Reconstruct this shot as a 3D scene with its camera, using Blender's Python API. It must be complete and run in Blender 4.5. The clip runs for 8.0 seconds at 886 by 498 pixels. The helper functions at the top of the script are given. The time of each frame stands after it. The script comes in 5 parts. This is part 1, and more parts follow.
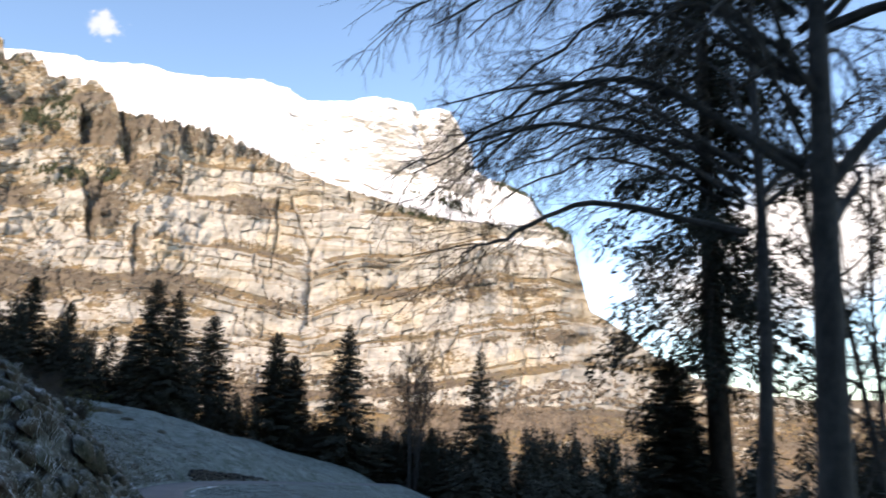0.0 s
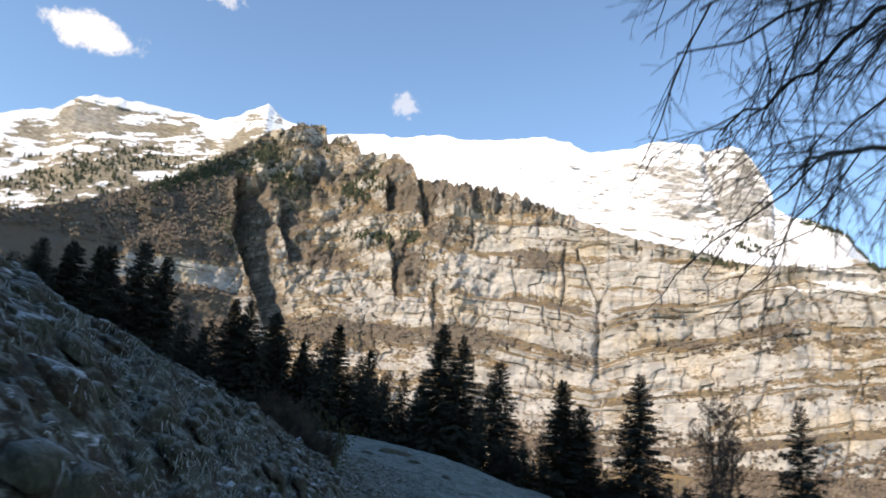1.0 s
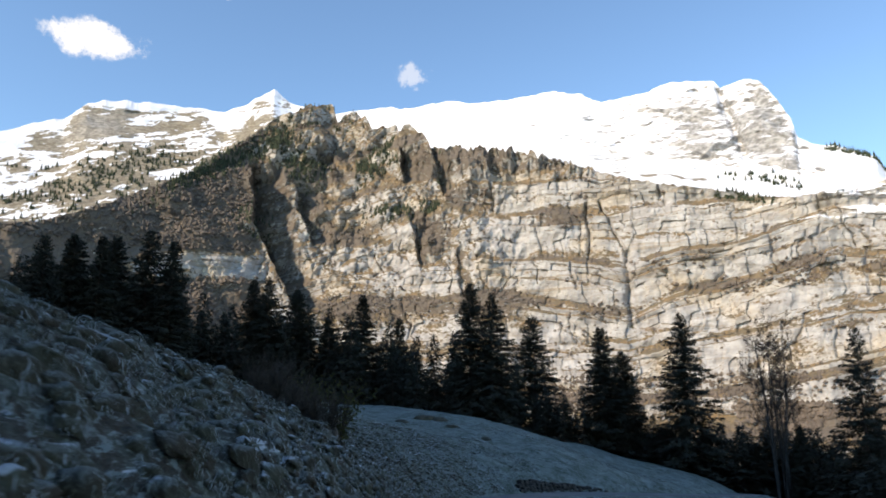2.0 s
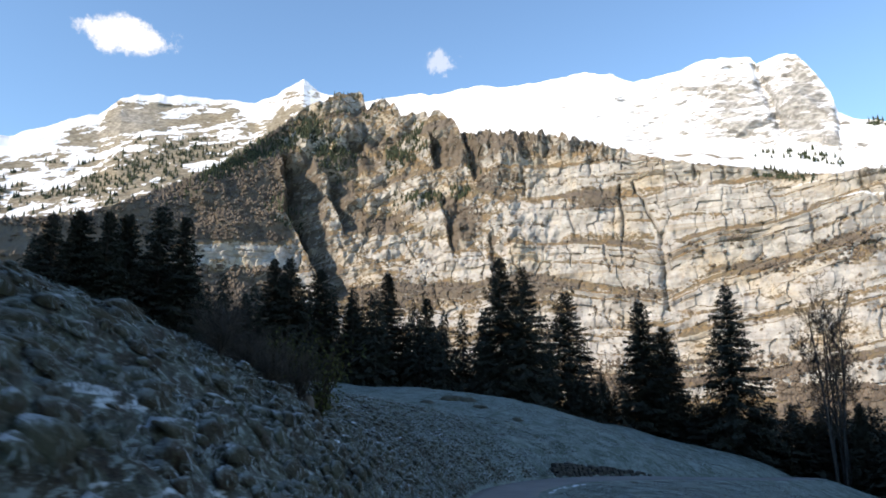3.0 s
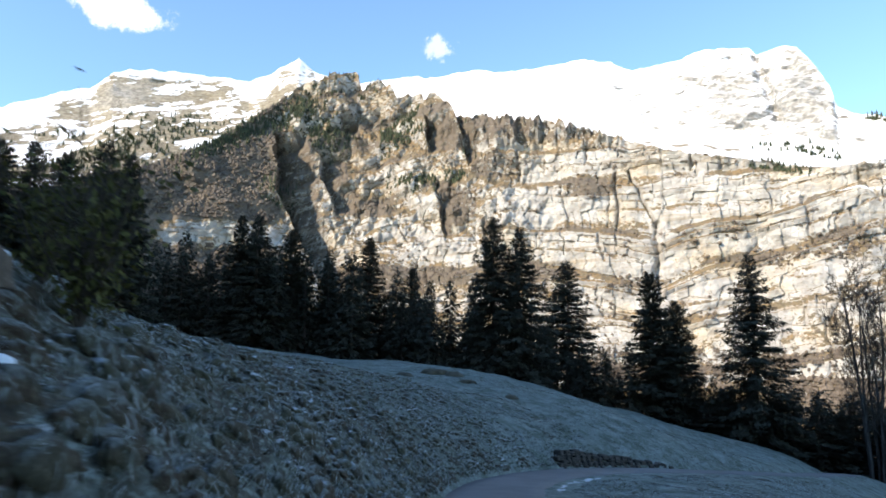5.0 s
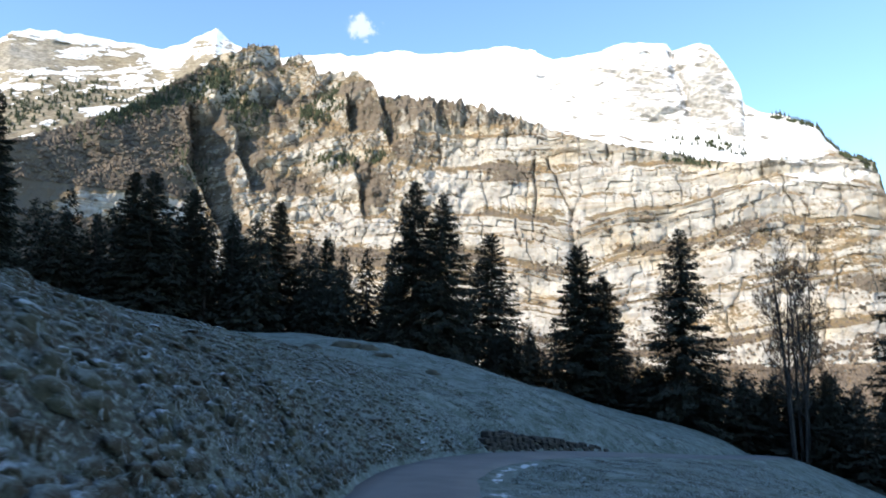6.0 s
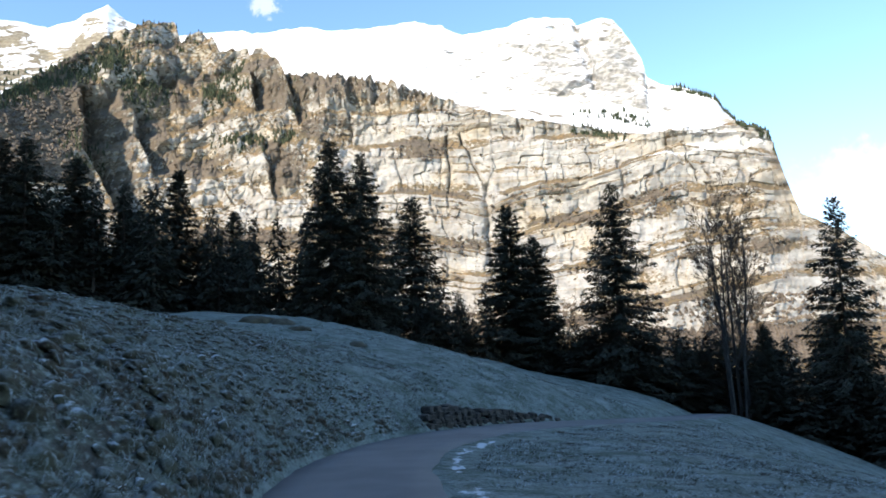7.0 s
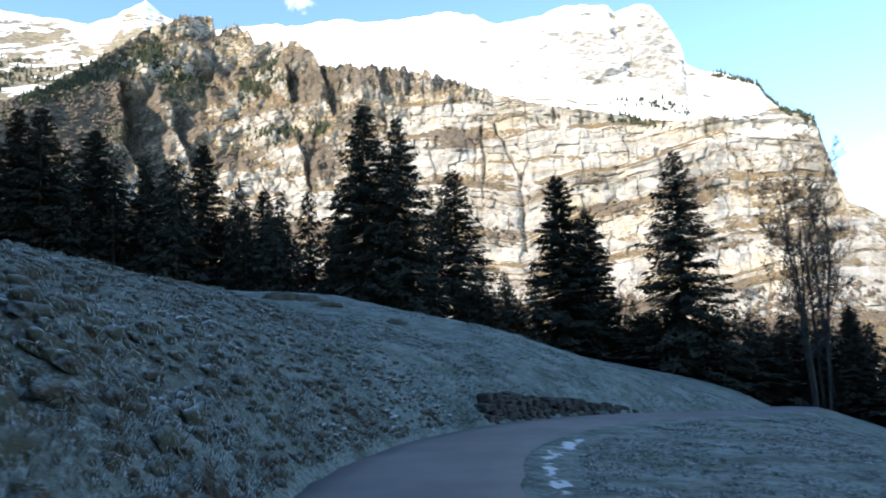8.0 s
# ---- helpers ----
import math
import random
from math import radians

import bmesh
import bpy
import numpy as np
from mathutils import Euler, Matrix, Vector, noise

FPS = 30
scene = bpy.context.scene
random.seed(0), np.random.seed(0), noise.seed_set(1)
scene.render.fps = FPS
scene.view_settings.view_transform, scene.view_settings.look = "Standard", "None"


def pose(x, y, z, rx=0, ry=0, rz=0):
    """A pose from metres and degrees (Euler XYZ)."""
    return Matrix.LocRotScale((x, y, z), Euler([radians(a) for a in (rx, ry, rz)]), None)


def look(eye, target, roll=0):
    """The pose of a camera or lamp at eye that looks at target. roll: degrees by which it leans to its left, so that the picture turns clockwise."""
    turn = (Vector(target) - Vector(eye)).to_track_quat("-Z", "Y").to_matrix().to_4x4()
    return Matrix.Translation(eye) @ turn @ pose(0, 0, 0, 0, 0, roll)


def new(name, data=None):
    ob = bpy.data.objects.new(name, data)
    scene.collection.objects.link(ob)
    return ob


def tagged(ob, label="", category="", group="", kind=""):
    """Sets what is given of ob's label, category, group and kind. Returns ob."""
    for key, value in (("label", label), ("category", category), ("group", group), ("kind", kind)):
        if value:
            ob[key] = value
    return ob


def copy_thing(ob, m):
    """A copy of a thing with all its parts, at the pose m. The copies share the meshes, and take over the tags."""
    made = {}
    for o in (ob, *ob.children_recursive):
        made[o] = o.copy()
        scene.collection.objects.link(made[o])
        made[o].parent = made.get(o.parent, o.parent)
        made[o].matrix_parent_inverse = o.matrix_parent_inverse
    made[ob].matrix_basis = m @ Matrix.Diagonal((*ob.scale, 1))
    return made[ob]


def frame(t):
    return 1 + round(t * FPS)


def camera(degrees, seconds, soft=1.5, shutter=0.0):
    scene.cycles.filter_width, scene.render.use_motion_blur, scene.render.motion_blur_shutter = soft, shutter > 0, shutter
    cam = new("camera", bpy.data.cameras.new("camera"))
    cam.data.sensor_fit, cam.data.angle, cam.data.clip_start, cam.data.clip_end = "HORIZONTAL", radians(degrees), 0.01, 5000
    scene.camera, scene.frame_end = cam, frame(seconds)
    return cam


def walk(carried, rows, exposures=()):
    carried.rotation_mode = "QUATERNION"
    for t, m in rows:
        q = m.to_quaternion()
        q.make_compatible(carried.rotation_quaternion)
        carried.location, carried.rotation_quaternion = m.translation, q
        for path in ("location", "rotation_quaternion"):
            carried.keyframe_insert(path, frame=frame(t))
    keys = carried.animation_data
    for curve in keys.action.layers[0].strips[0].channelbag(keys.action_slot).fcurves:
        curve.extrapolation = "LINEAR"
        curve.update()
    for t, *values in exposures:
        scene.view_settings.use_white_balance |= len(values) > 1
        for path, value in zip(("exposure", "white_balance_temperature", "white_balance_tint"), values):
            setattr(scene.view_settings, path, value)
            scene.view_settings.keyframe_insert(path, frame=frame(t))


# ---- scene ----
# ---- camera and its walk ----
cam = camera(62.31, 8.0, 1.7, 0.35)
walk(cam, [
    (0, pose(2.35, -40.89, 3.65, 102.40, -2.26, -16.85)),
    (0.5, pose(2.87, -38.14, 3.61, 101.62, -4.62, -6.95)),
    (1, pose(3.57, -35.94, 3.41, 105.02, -5.36, 5.24)),
    (1.5, pose(3.63, -33.81, 3.26, 104.50, -1.26, 7.38)),
    (2, pose(3.64, -31.70, 3.11, 102.39, 0.22, 8.44)),
    (2.2, pose(3.82, -30.73, 3.01, 102.47, -0.20, 10.66)),
    (3.5, pose(3.15, -24.22, 2.28, 99.99, 1.41, 11.43)),
    (4, pose(2.72, -21.67, 2.04, 98.99, 2.08, 12.40)),
    (4.5, pose(2.37, -19.33, 1.85, 99.01, -0.46, 10.33)),
    (4.7, pose(2.32, -18.40, 1.77, 100.31, -0.62, 10.42)),
    (5.8, pose(1.43, -12.11, 1.18, 100.00, -1.21, 5.80)),
    (6, pose(1.29, -11.08, 1.08, 99.12, -1.12, 3.74)),
    (6.5, pose(0.94, -8.52, 0.82, 98.17, 2.14, 1.40)),
    (7, pose(0.57, -5.71, 0.57, 97.43, 2.05, -2.46)),
    (7.5, pose(0.19, -2.89, 0.27, 97.31, 2.26, -2.65)),
    (8, pose(0.00, 0.00, 0.00, 96.89, 1.91, 0.24)),
], exposures=[(0.0, 0.74, 8000, 18), (0.5, 0.58, 7900, 17), (1.5, 0.36, 7350, 13), (3.5, 0.56, 7150, 12), (4.5, 0.88, 7100, 11), (6.5, 0.78, 7000, 10), (7.5, 0.84, 7000, 10), (8.0, 0.97, 7000, 10)])

# ---- world, sun ----
SUN_EL, SUN_AZ = radians(30), radians(-135)      # height, and bearing from +y towards +x
SUN_WAY = Vector((math.sin(SUN_AZ) * math.cos(SUN_EL), math.cos(SUN_AZ) * math.cos(SUN_EL), math.sin(SUN_EL)))

world = bpy.data.worlds.new("world")
scene.world = world
world.use_nodes = True
wn = world.node_tree.nodes
wl = world.node_tree.links
wn.clear()


sky = wn.new("ShaderNodeTexSky")
sky.sky_type, sky.sun_disc = "NISHITA", False
sky.sun_elevation, sky.sun_rotation = SUN_EL, SUN_AZ
sky.altitude, sky.air_density, sky.dust_density, sky.ozone_density = 900, 1.0, 0.05, 3.0
coord = wn.new("ShaderNodeTexCoord")


def cloud(az, el, wide, high, seed, rough=5.0, thick=1.0):
    """A small ragged cloud in the sky, as a mask."""
    a, e = radians(az), radians(el)
    to = Vector((math.sin(a) * math.cos(e), math.cos(a) * math.cos(e), math.sin(e)))
    side = Vector((math.cos(a), -math.sin(a), 0))
    up = side.cross(to) * -1 if side.cross(to).z < 0 else side.cross(to)
    outs = []
    for axis, size in ((side, wide), (up, high)):
        dot = wn.new("ShaderNodeVectorMath")
        dot.operation = "DOT_PRODUCT"
        wl.new(coord.outputs["Generated"], dot.inputs[0])
        dot.inputs[1].default_value = axis
        sub = wn.new("ShaderNodeMath")
        sub.operation = "SUBTRACT"
        wl.new(dot.outputs["Value"], sub.inputs[0])
        sub.inputs[1].default_value = axis.dot(to)
        div = wn.new("ShaderNodeMath")
        div.operation = "DIVIDE"
        wl.new(sub.outputs[0], div.inputs[0])
        div.inputs[1].default_value = radians(size)
        sq = wn.new("ShaderNodeMath")
        sq.operation = "POWER"
        ab = wn.new("ShaderNodeMath")
        ab.operation = "ABSOLUTE"
        wl.new(div.outputs[0], ab.inputs[0])
        wl.new(ab.outputs[0], sq.inputs[0])
        sq.inputs[1].default_value = 2
        outs.append(sq)
    add = wn.new("ShaderNodeMath")
    wl.new(outs[0].outputs[0], add.inputs[0])
    wl.new(outs[1].outputs[0], add.inputs[1])
    tex = wn.new("ShaderNodeTexNoise")
    tex.noise_dimensions = "4D"
    tex.inputs["W"].default_value = seed
    tex.inputs["Scale"].default_value = rough * 14 / wide
    tex.inputs["Detail"].default_value = 6
    tex.inputs["Roughness"].default_value = 0.7
    wl.new(coord.outputs["Generated"], tex.inputs["Vector"])
    mul = wn.new("ShaderNodeMath")
    mul.operation = "MULTIPLY_ADD"
    wl.new(tex.outputs["Fac"], mul.inputs[0])
    mul.inputs[1].default_value = -4.2
    wl.new(add.outputs[0], mul.inputs[2])
    ramp = wn.new("ShaderNodeMapRange")
    ramp.interpolation_type = "SMOOTHSTEP"
    wl.new(mul.outputs[0], ramp.inputs["Value"])
    ramp.inputs["From Min"].default_value, ramp.inputs["From Max"].default_value = -1.15, -1.9
    ramp.inputs["To Min"].default_value, ramp.inputs["To Max"].default_value = 0, thick
    return ramp


masks = [cloud(-35.8, 25.8, 3.8, 1.5, 3.1), cloud(-10.9, 25.6, 1.35, 1.1, 5.2, 5.0, 0.5), cloud(-27.0, 30.7, 1.6, 0.8, 1.3, 5.0, 0.55), cloud(-30.8, 31.4, 1.5, 0.7, 9.2, 5.0, 0.6), cloud(36, 9, 9, 5, 4.4, 3.0), cloud(46, 12, 10, 6, 6.4, 3.0)]
total = masks[0]
for m in masks[1:]:
    both = wn.new("ShaderNodeMath")
    both.operation = "MAXIMUM"
    wl.new(total.outputs[0], both.inputs[0])
    wl.new(m.outputs[0], both.inputs[1])
    total = both
fade = wn.new("ShaderNodeMath")
fade.operation = "MULTIPLY"
fade.inputs[1].default_value = 0.9
wl.new(total.outputs[0], fade.inputs[0])
mix = wn.new("ShaderNodeMix")
mix.data_type = "RGBA"
wl.new(fade.outputs[0], mix.inputs["Factor"])
clear = wn.new("ShaderNodeMix")
clear.data_type, clear.blend_type = "RGBA", "MULTIPLY"
clear.inputs["Factor"].default_value = 1.0
wl.new(sky.outputs["Color"], clear.inputs[6])
clear.inputs[7].default_value = (0.90, 1.04, 1.08, 1)
wl.new(clear.outputs[2], mix.inputs[6])
mix.inputs[7].default_value = (4.6, 4.7, 4.9, 1)
back = wn.new("ShaderNodeBackground")
back.inputs["Strength"].default_value = 0.2
wl.new(mix.outputs[2], back.inputs["Color"])
out = wn.new("ShaderNodeOutputWorld")
wl.new(back.outputs[0], out.inputs["Surface"])

sun = new("sun", bpy.data.lights.new("sun", "SUN"))
sun.data.energy, sun.data.angle, sun.data.color = 4.3, radians(0.5), (1.0, 0.89, 0.735)
sun.matrix_world = look(SUN_WAY * 1000, (0, 0, 0))

# ---- number helpers ----


def lattice(ix, iy, iz, seed):
    h = (ix.astype(np.int64) * 374761393 + iy.astype(np.int64) * 668265263 + iz.astype(np.int64) * 1274126177 + seed * 974634777) & 0xFFFFFFFF
    h = ((h ^ (h >> 13)) * 1103515245) & 0xFFFFFFFF
    h = ((h ^ (h >> 16)) * 2246822519) & 0xFFFFFFFF
    return ((h ^ (h >> 15)) & 0xFFFF) / 32767.5 - 1.0


def vnoise(x, y, z=0.0, seed=0):
    """Smooth noise from -1 to 1."""
    x, y, z = np.broadcast_arrays(np.asarray(x, float), np.asarray(y, float), np.asarray(z, float))
    ix, iy, iz = np.floor(x), np.floor(y), np.floor(z)
    fx, fy, fz = [(f * f * f * (f * (f * 6 - 15) + 10)) for f in (x - ix, y - iy, z - iz)]
    total = 0
    for a in (0, 1):
        for b in (0, 1):
            for c in (0, 1):
                w = (fx if a else 1 - fx) * (fy if b else 1 - fy) * (fz if c else 1 - fz)
                total = total + w * lattice(ix + a, iy + b, iz + c, seed)
    return total


def fbm(x, y, z=0.0, seed=0, octaves=4, gain=0.5):
    total, size, most = 0, 1.0, 0
    for n in range(octaves):
        total = total + size * vnoise(np.asarray(x) * 2**n, np.asarray(y) * 2**n, np.asarray(z) * 2**n, seed + 17 * n)
        most += size
        size *= gain
    return total / most * 1.5


def step(a, b, v):
    t = np.clip((v - a) / (b - a), 0, 1)
    return t * t * (3 - 2 * t)


def mesh_of(name, verts, faces, material=None, smooth=False):
    """A mesh from vertex and face arrays."""
    data = bpy.data.meshes.new(name)
    verts, faces = np.asarray(verts, np.float32), np.asarray(faces, np.int32)
    k = faces.shape[1]
    data.vertices.add(len(verts))
    data.vertices.foreach_set("co", verts.ravel())
    data.loops.add(faces.size)
    data.loops.foreach_set("vertex_index", faces.ravel())
    data.polygons.add(len(faces))
    data.polygons.foreach_set("loop_start", np.arange(0, faces.size, k, dtype=np.int32))
    data.polygons.foreach_set("use_smooth", np.full(len(faces), smooth))
    data.update(calc_edges=True)
    data.validate()
    if material:
        data.materials.append(material)
    return data


def sheet_faces(rows, cols):
    i = np.arange((rows - 1) * cols).reshape(rows - 1, cols)[:, :-1].ravel()
    return np.stack([i, i + 1, i + cols + 1, i + cols], 1)


def part(name, data, parent, label="", kind=""):
    ob = new(name, data)
    ob.parent = parent
    if kind:
        tagged(ob, kind=kind)
    if label:
        tagged(ob, label)
    return ob


def thing(name, place, label, category, group="", kind="", turn=0.0, size=1.0):
    ob = new(name)
    ob.empty_display_size = 0.3
    ob.matrix_basis = Matrix.LocRotScale(place, Euler((0, 0, turn)), (size, size, size))
    return tagged(ob, label, category, group, kind)


class Soup:
    """Gathers triangles of many small pieces into one mesh."""

    def __init__(self):
        self.v, self.f, self.n = [], [], 0

    def add(self, verts, faces):
        self.v.append(np.asarray(verts, float))
        self.f.append(np.asarray(faces, int) + self.n)
        self.n += len(verts)

    def mesh(self, name, material, smooth=False):
        return mesh_of(name, np.concatenate(self.v), np.concatenate(self.f), material, smooth)


def tube(soup, points, radii, sides=5):
    """A bent, tapering tube, as triangles."""
    points = np.asarray(points, float)
    along = np.gradient(points, axis=0)
    along /= np.linalg.norm(along, axis=1, keepdims=True) + 1e-9
    side = np.cross(along, np.array([0.31, 0.17, 0.93]))
    side /= np.linalg.norm(side, axis=1, keepdims=True) + 1e-9
    other = np.cross(along, side)
    turn = np.arange(sides) * 2 * np.pi / sides
    ring = points[:, None] + np.asarray(radii)[:, None, None] * (np.cos(turn)[None, :, None] * side[:, None] + np.sin(turn)[None, :, None] * other[:, None])
    i = np.arange(len(points) - 1)[:, None] * sides
    j, k = np.arange(sides)[None], (np.arange(sides)[None] + 1) % sides
    a, b, c, d = (i + j).ravel(), (i + k).ravel(), (i + sides + k).ravel(), (i + sides + j).ravel()
    soup.add(ring.reshape(-1, 3), np.concatenate([np.stack([a, b, c], 1), np.stack([a, c, d], 1)]))


def tubes(soup, points, radii, sides=3):
    """Many bent, tapering tubes at once: points (tubes, rings, 3), radii (tubes, rings)."""
    n, m = points.shape[:2]
    along = np.gradient(points, axis=1)
    along /= np.linalg.norm(along, axis=2, keepdims=True) + 1e-9
    side = np.cross(along, np.array([0.31, 0.17, 0.93]))
    side /= np.linalg.norm(side, axis=2, keepdims=True) + 1e-9
    other = np.cross(along, side)
    turn = np.arange(sides) * 2 * np.pi / sides
    ring = points[:, :, None] + radii[:, :, None, None] * (np.cos(turn)[:, None] * side[:, :, None] + np.sin(turn)[:, None] * other[:, :, None])
    i = np.arange(m - 1)[:, None] * sides
    j, k = np.arange(sides)[None], (np.arange(sides)[None] + 1) % sides
    a, b, c, d = (i + j).ravel(), (i + k).ravel(), (i + sides + k).ravel(), (i + sides + j).ravel()
    faces = np.concatenate([np.stack([a, b, c], 1), np.stack([a, c, d], 1)])
    soup.add(ring.reshape(-1, 3), (faces[None] + np.arange(n)[:, None, None] * m * sides).reshape(-1, 3))


# ---- materials ----


def material(name, build, rough=0.9):
    """A node material. build(add, link) returns the colour output and, if any, the height output for the bump and its distance."""
    m = bpy.data.materials.new(name)
    m.use_nodes = True
    tree = m.node_tree
    bsdf = tree.nodes["Principled BSDF"]
    bsdf.inputs["Roughness"].default_value = rough
    bsdf.inputs["Specular IOR Level"].default_value = 0.25

    def add(kind, **values):
        n = tree.nodes.new(kind)
        for key, value in values.items():
            if key in ("operation", "data_type", "interpolation_type", "noise_dimensions", "blend_type", "feature", "noise_type"):
                if key == "operation":
                    n.operation = value
                elif key == "data_type":
                    n.data_type = value
                elif key == "interpolation_type":
                    n.interpolation_type = value
                elif key == "noise_dimensions":
                    n.noise_dimensions = value
                elif key == "blend_type":
                    n.blend_type = value
                elif key == "feature":
                    n.feature = value
            else:
                n.inputs[key.replace("_", " ")].default_value = value
        return n

    color, height, far = build(add, tree.links.new)
    tree.links.new(color, bsdf.inputs["Base Color"])
    if height is not None:
        bump = add("ShaderNodeBump", Strength=0.7, Distance=far)
        tree.links.new(height, bump.inputs["Height"])
        tree.links.new(bump.outputs[0], bsdf.inputs["Normal"])
    return m


def noise_of(add, link, scale, stretch=(1, 1, 1), detail=5, rough=0.55, seed=0.0, tilt=0.0):
    """Noise over the place in metres: one bump per 1/scale metres."""
    geo = add("ShaderNodeNewGeometry")
    mapping = add("ShaderNodeMapping")
    mapping.inputs["Scale"].default_value = stretch
    mapping.inputs["Location"].default_value = (seed, seed * 0.7, -seed)
    mapping.inputs["Rotation"].default_value = (0, tilt, 0)
    link(geo.outputs["Position"], mapping.inputs["Vector"])
    tex = add("ShaderNodeTexNoise", Scale=scale, Detail=detail, Roughness=rough)
    link(mapping.outputs[0], tex.inputs["Vector"])
    return tex.outputs["Fac"]


def blend(add, link, factor, a, b, kind="MIX"):
    n = add("ShaderNodeMix", data_type="RGBA")
    n.blend_type = kind
    for value, slot in ((factor, 0), (a, 6), (b, 7)):
        if isinstance(value, (tuple, list)):
            n.inputs[slot].default_value = (*value, 1)
        elif isinstance(value, float):
            n.inputs[slot].default_value = value
        else:
            link(value, n.inputs[slot])
    return n.outputs[2]


def ramp(add, link, value, low, high):
    n = add("ShaderNodeMapRange", From_Min=low, From_Max=high)
    n.interpolation_type = "SMOOTHSTEP"
    link(value, n.inputs["Value"])
    return n.outputs[0]


def sums(add, link, op, a, b, c=None):
    n = add("ShaderNodeMath", operation=op)
    for value, slot in ((a, 0), (b, 1), (c, 2)):
        if value is None:
            continue
        if isinstance(value, (int, float)):
            n.inputs[slot].default_value = value
        else:
            link(value, n.inputs[slot])
    return n.outputs[0]


def upward(add, link):
    geo = add("ShaderNodeNewGeometry")
    sep = add("ShaderNodeSeparateXYZ")
    link(geo.outputs["True Normal"], sep.inputs[0])
    return sep.outputs["Z"]


def attribute(add, name):
    n = add("ShaderNodeAttribute")
    n.attribute_name = name
    return n.outputs["Fac"]


def plain(name, a, b, scale, rough=0.9, bump=0.0, stretch=(1, 1, 1)):
    """Two tones mixed by noise at two sizes."""

    def build(add, link):
        n = noise_of(add, link, scale, stretch)
        n2 = noise_of(add, link, scale * 6, stretch, seed=4.0)
        f = sums(add, link, "MULTIPLY_ADD", n2, 0.4, sums(add, link, "MULTIPLY", n, 0.6))
        return blend(add, link, ramp(add, link, f, 0.36, 0.64), a, b), (n2 if bump else None), bump

    return material(name, build, rough)


def build_cliff(add, link):
    up = upward(add, link)
    big = noise_of(add, link, 0.012, (1, 1, 1.6))
    mid = noise_of(add, link, 0.05, (1, 1, 2.2), seed=31.0)
    fine = noise_of(add, link, 0.22, (1, 1, 1), detail=6, rough=0.65, seed=7.0)
    streak = noise_of(add, link, 0.16, (1, 1, 0.12), detail=4, seed=3.0)
    bed = noise_of(add, link, 0.05, (0.12, 0.12, 3.2), detail=5, rough=0.6, seed=11.0)
    rock = blend(add, link, ramp(add, link, mid, 0.35, 0.65), (0.33, 0.312, 0.288), (0.50, 0.482, 0.452))
    rock = blend(add, link, sums(add, link, "MULTIPLY", ramp(add, link, big, 0.50, 0.66), 0.5), rock, (0.58, 0.48, 0.34))
    rock = blend(add, link, sums(add, link, "MULTIPLY", ramp(add, link, streak, 0.50, 0.66), 0.35), rock, (0.30, 0.29, 0.28))
    rock = blend(add, link, sums(add, link, "MULTIPLY", ramp(add, link, bed, 0.57, 0.66), 0.55), rock, (0.30, 0.24, 0.165))
    rock = blend(add, link, sums(add, link, "MULTIPLY", ramp(add, link, fine, 0.54, 0.74), 0.32), rock, (0.33, 0.29, 0.23))
    grass = blend(add, link, ramp(add, link, mid, 0.38, 0.62), (0.235, 0.16, 0.085), (0.175, 0.14, 0.09))
    grass = blend(add, link, ramp(add, link, fine, 0.45, 0.6), grass, (0.13, 0.105, 0.07))
    grass = blend(add, link, ramp(add, link, attribute(add, "growth"), 0.75, 1.0), grass, (0.145, 0.12, 0.094))
    cover = sums(add, link, "ADD", sums(add, link, "MULTIPLY", up, 0.65), sums(add, link, "MULTIPLY_ADD", fine, 0.9, -0.45))
    cover = sums(add, link, "ADD", cover, sums(add, link, "MULTIPLY_ADD", big, 0.7, -0.35))
    cover = sums(add, link, "ADD", cover, sums(add, link, "MULTIPLY", attribute(add, "growth"), 0.6))
    ground = blend(add, link, ramp(add, link, cover, 0.34, 0.52), rock, grass)
    snowy = sums(add, link, "ADD", sums(add, link, "MULTIPLY", attribute(add, "snow"), 1.0), sums(add, link, "MULTIPLY_ADD", up, 0.5, sums(add, link, "MULTIPLY_ADD", fine, 0.5, -0.5)))
    return blend(add, link, ramp(add, link, snowy, 0.62, 0.74), ground, (0.82, 0.83, 0.86)), sums(add, link, "MULTIPLY_ADD", streak, 0.6, fine), 2.4


def build_snow(add, link):
    up = upward(add, link)
    mid = noise_of(add, link, 0.02, (1, 1, 1.5), seed=5.0)
    fine = noise_of(add, link, 0.10, (1, 1, 1.8), detail=7, rough=0.65, seed=9.0)
    ribs = noise_of(add, link, 0.07, (0.45, 0.6, 2.2), detail=8, rough=0.72, seed=19.0, tilt=0.45)
    rock = blend(add, link, ramp(add, link, fine, 0.40, 0.6), (0.22, 0.21, 0.195), (0.42, 0.405, 0.38))
    brown = blend(add, link, ramp(add, link, fine, 0.40, 0.6), (0.20, 0.165, 0.115), (0.33, 0.285, 0.21))
    rock = blend(add, link, attribute(add, "growth"), rock, brown)
    white = sums(add, link, "ADD", sums(add, link, "MULTIPLY_ADD", ribs, 1.9, -0.95), sums(add, link, "MULTIPLY_ADD", mid, 0.4, -0.2))
    white = sums(add, link, "ADD", white, sums(add, link, "ADD", attribute(add, "snow"), sums(add, link, "MULTIPLY", up, 0.45)))
    return blend(add, link, ramp(add, link, white, 0.50, 0.62), rock, (0.83, 0.84, 0.87)), fine, 1.5


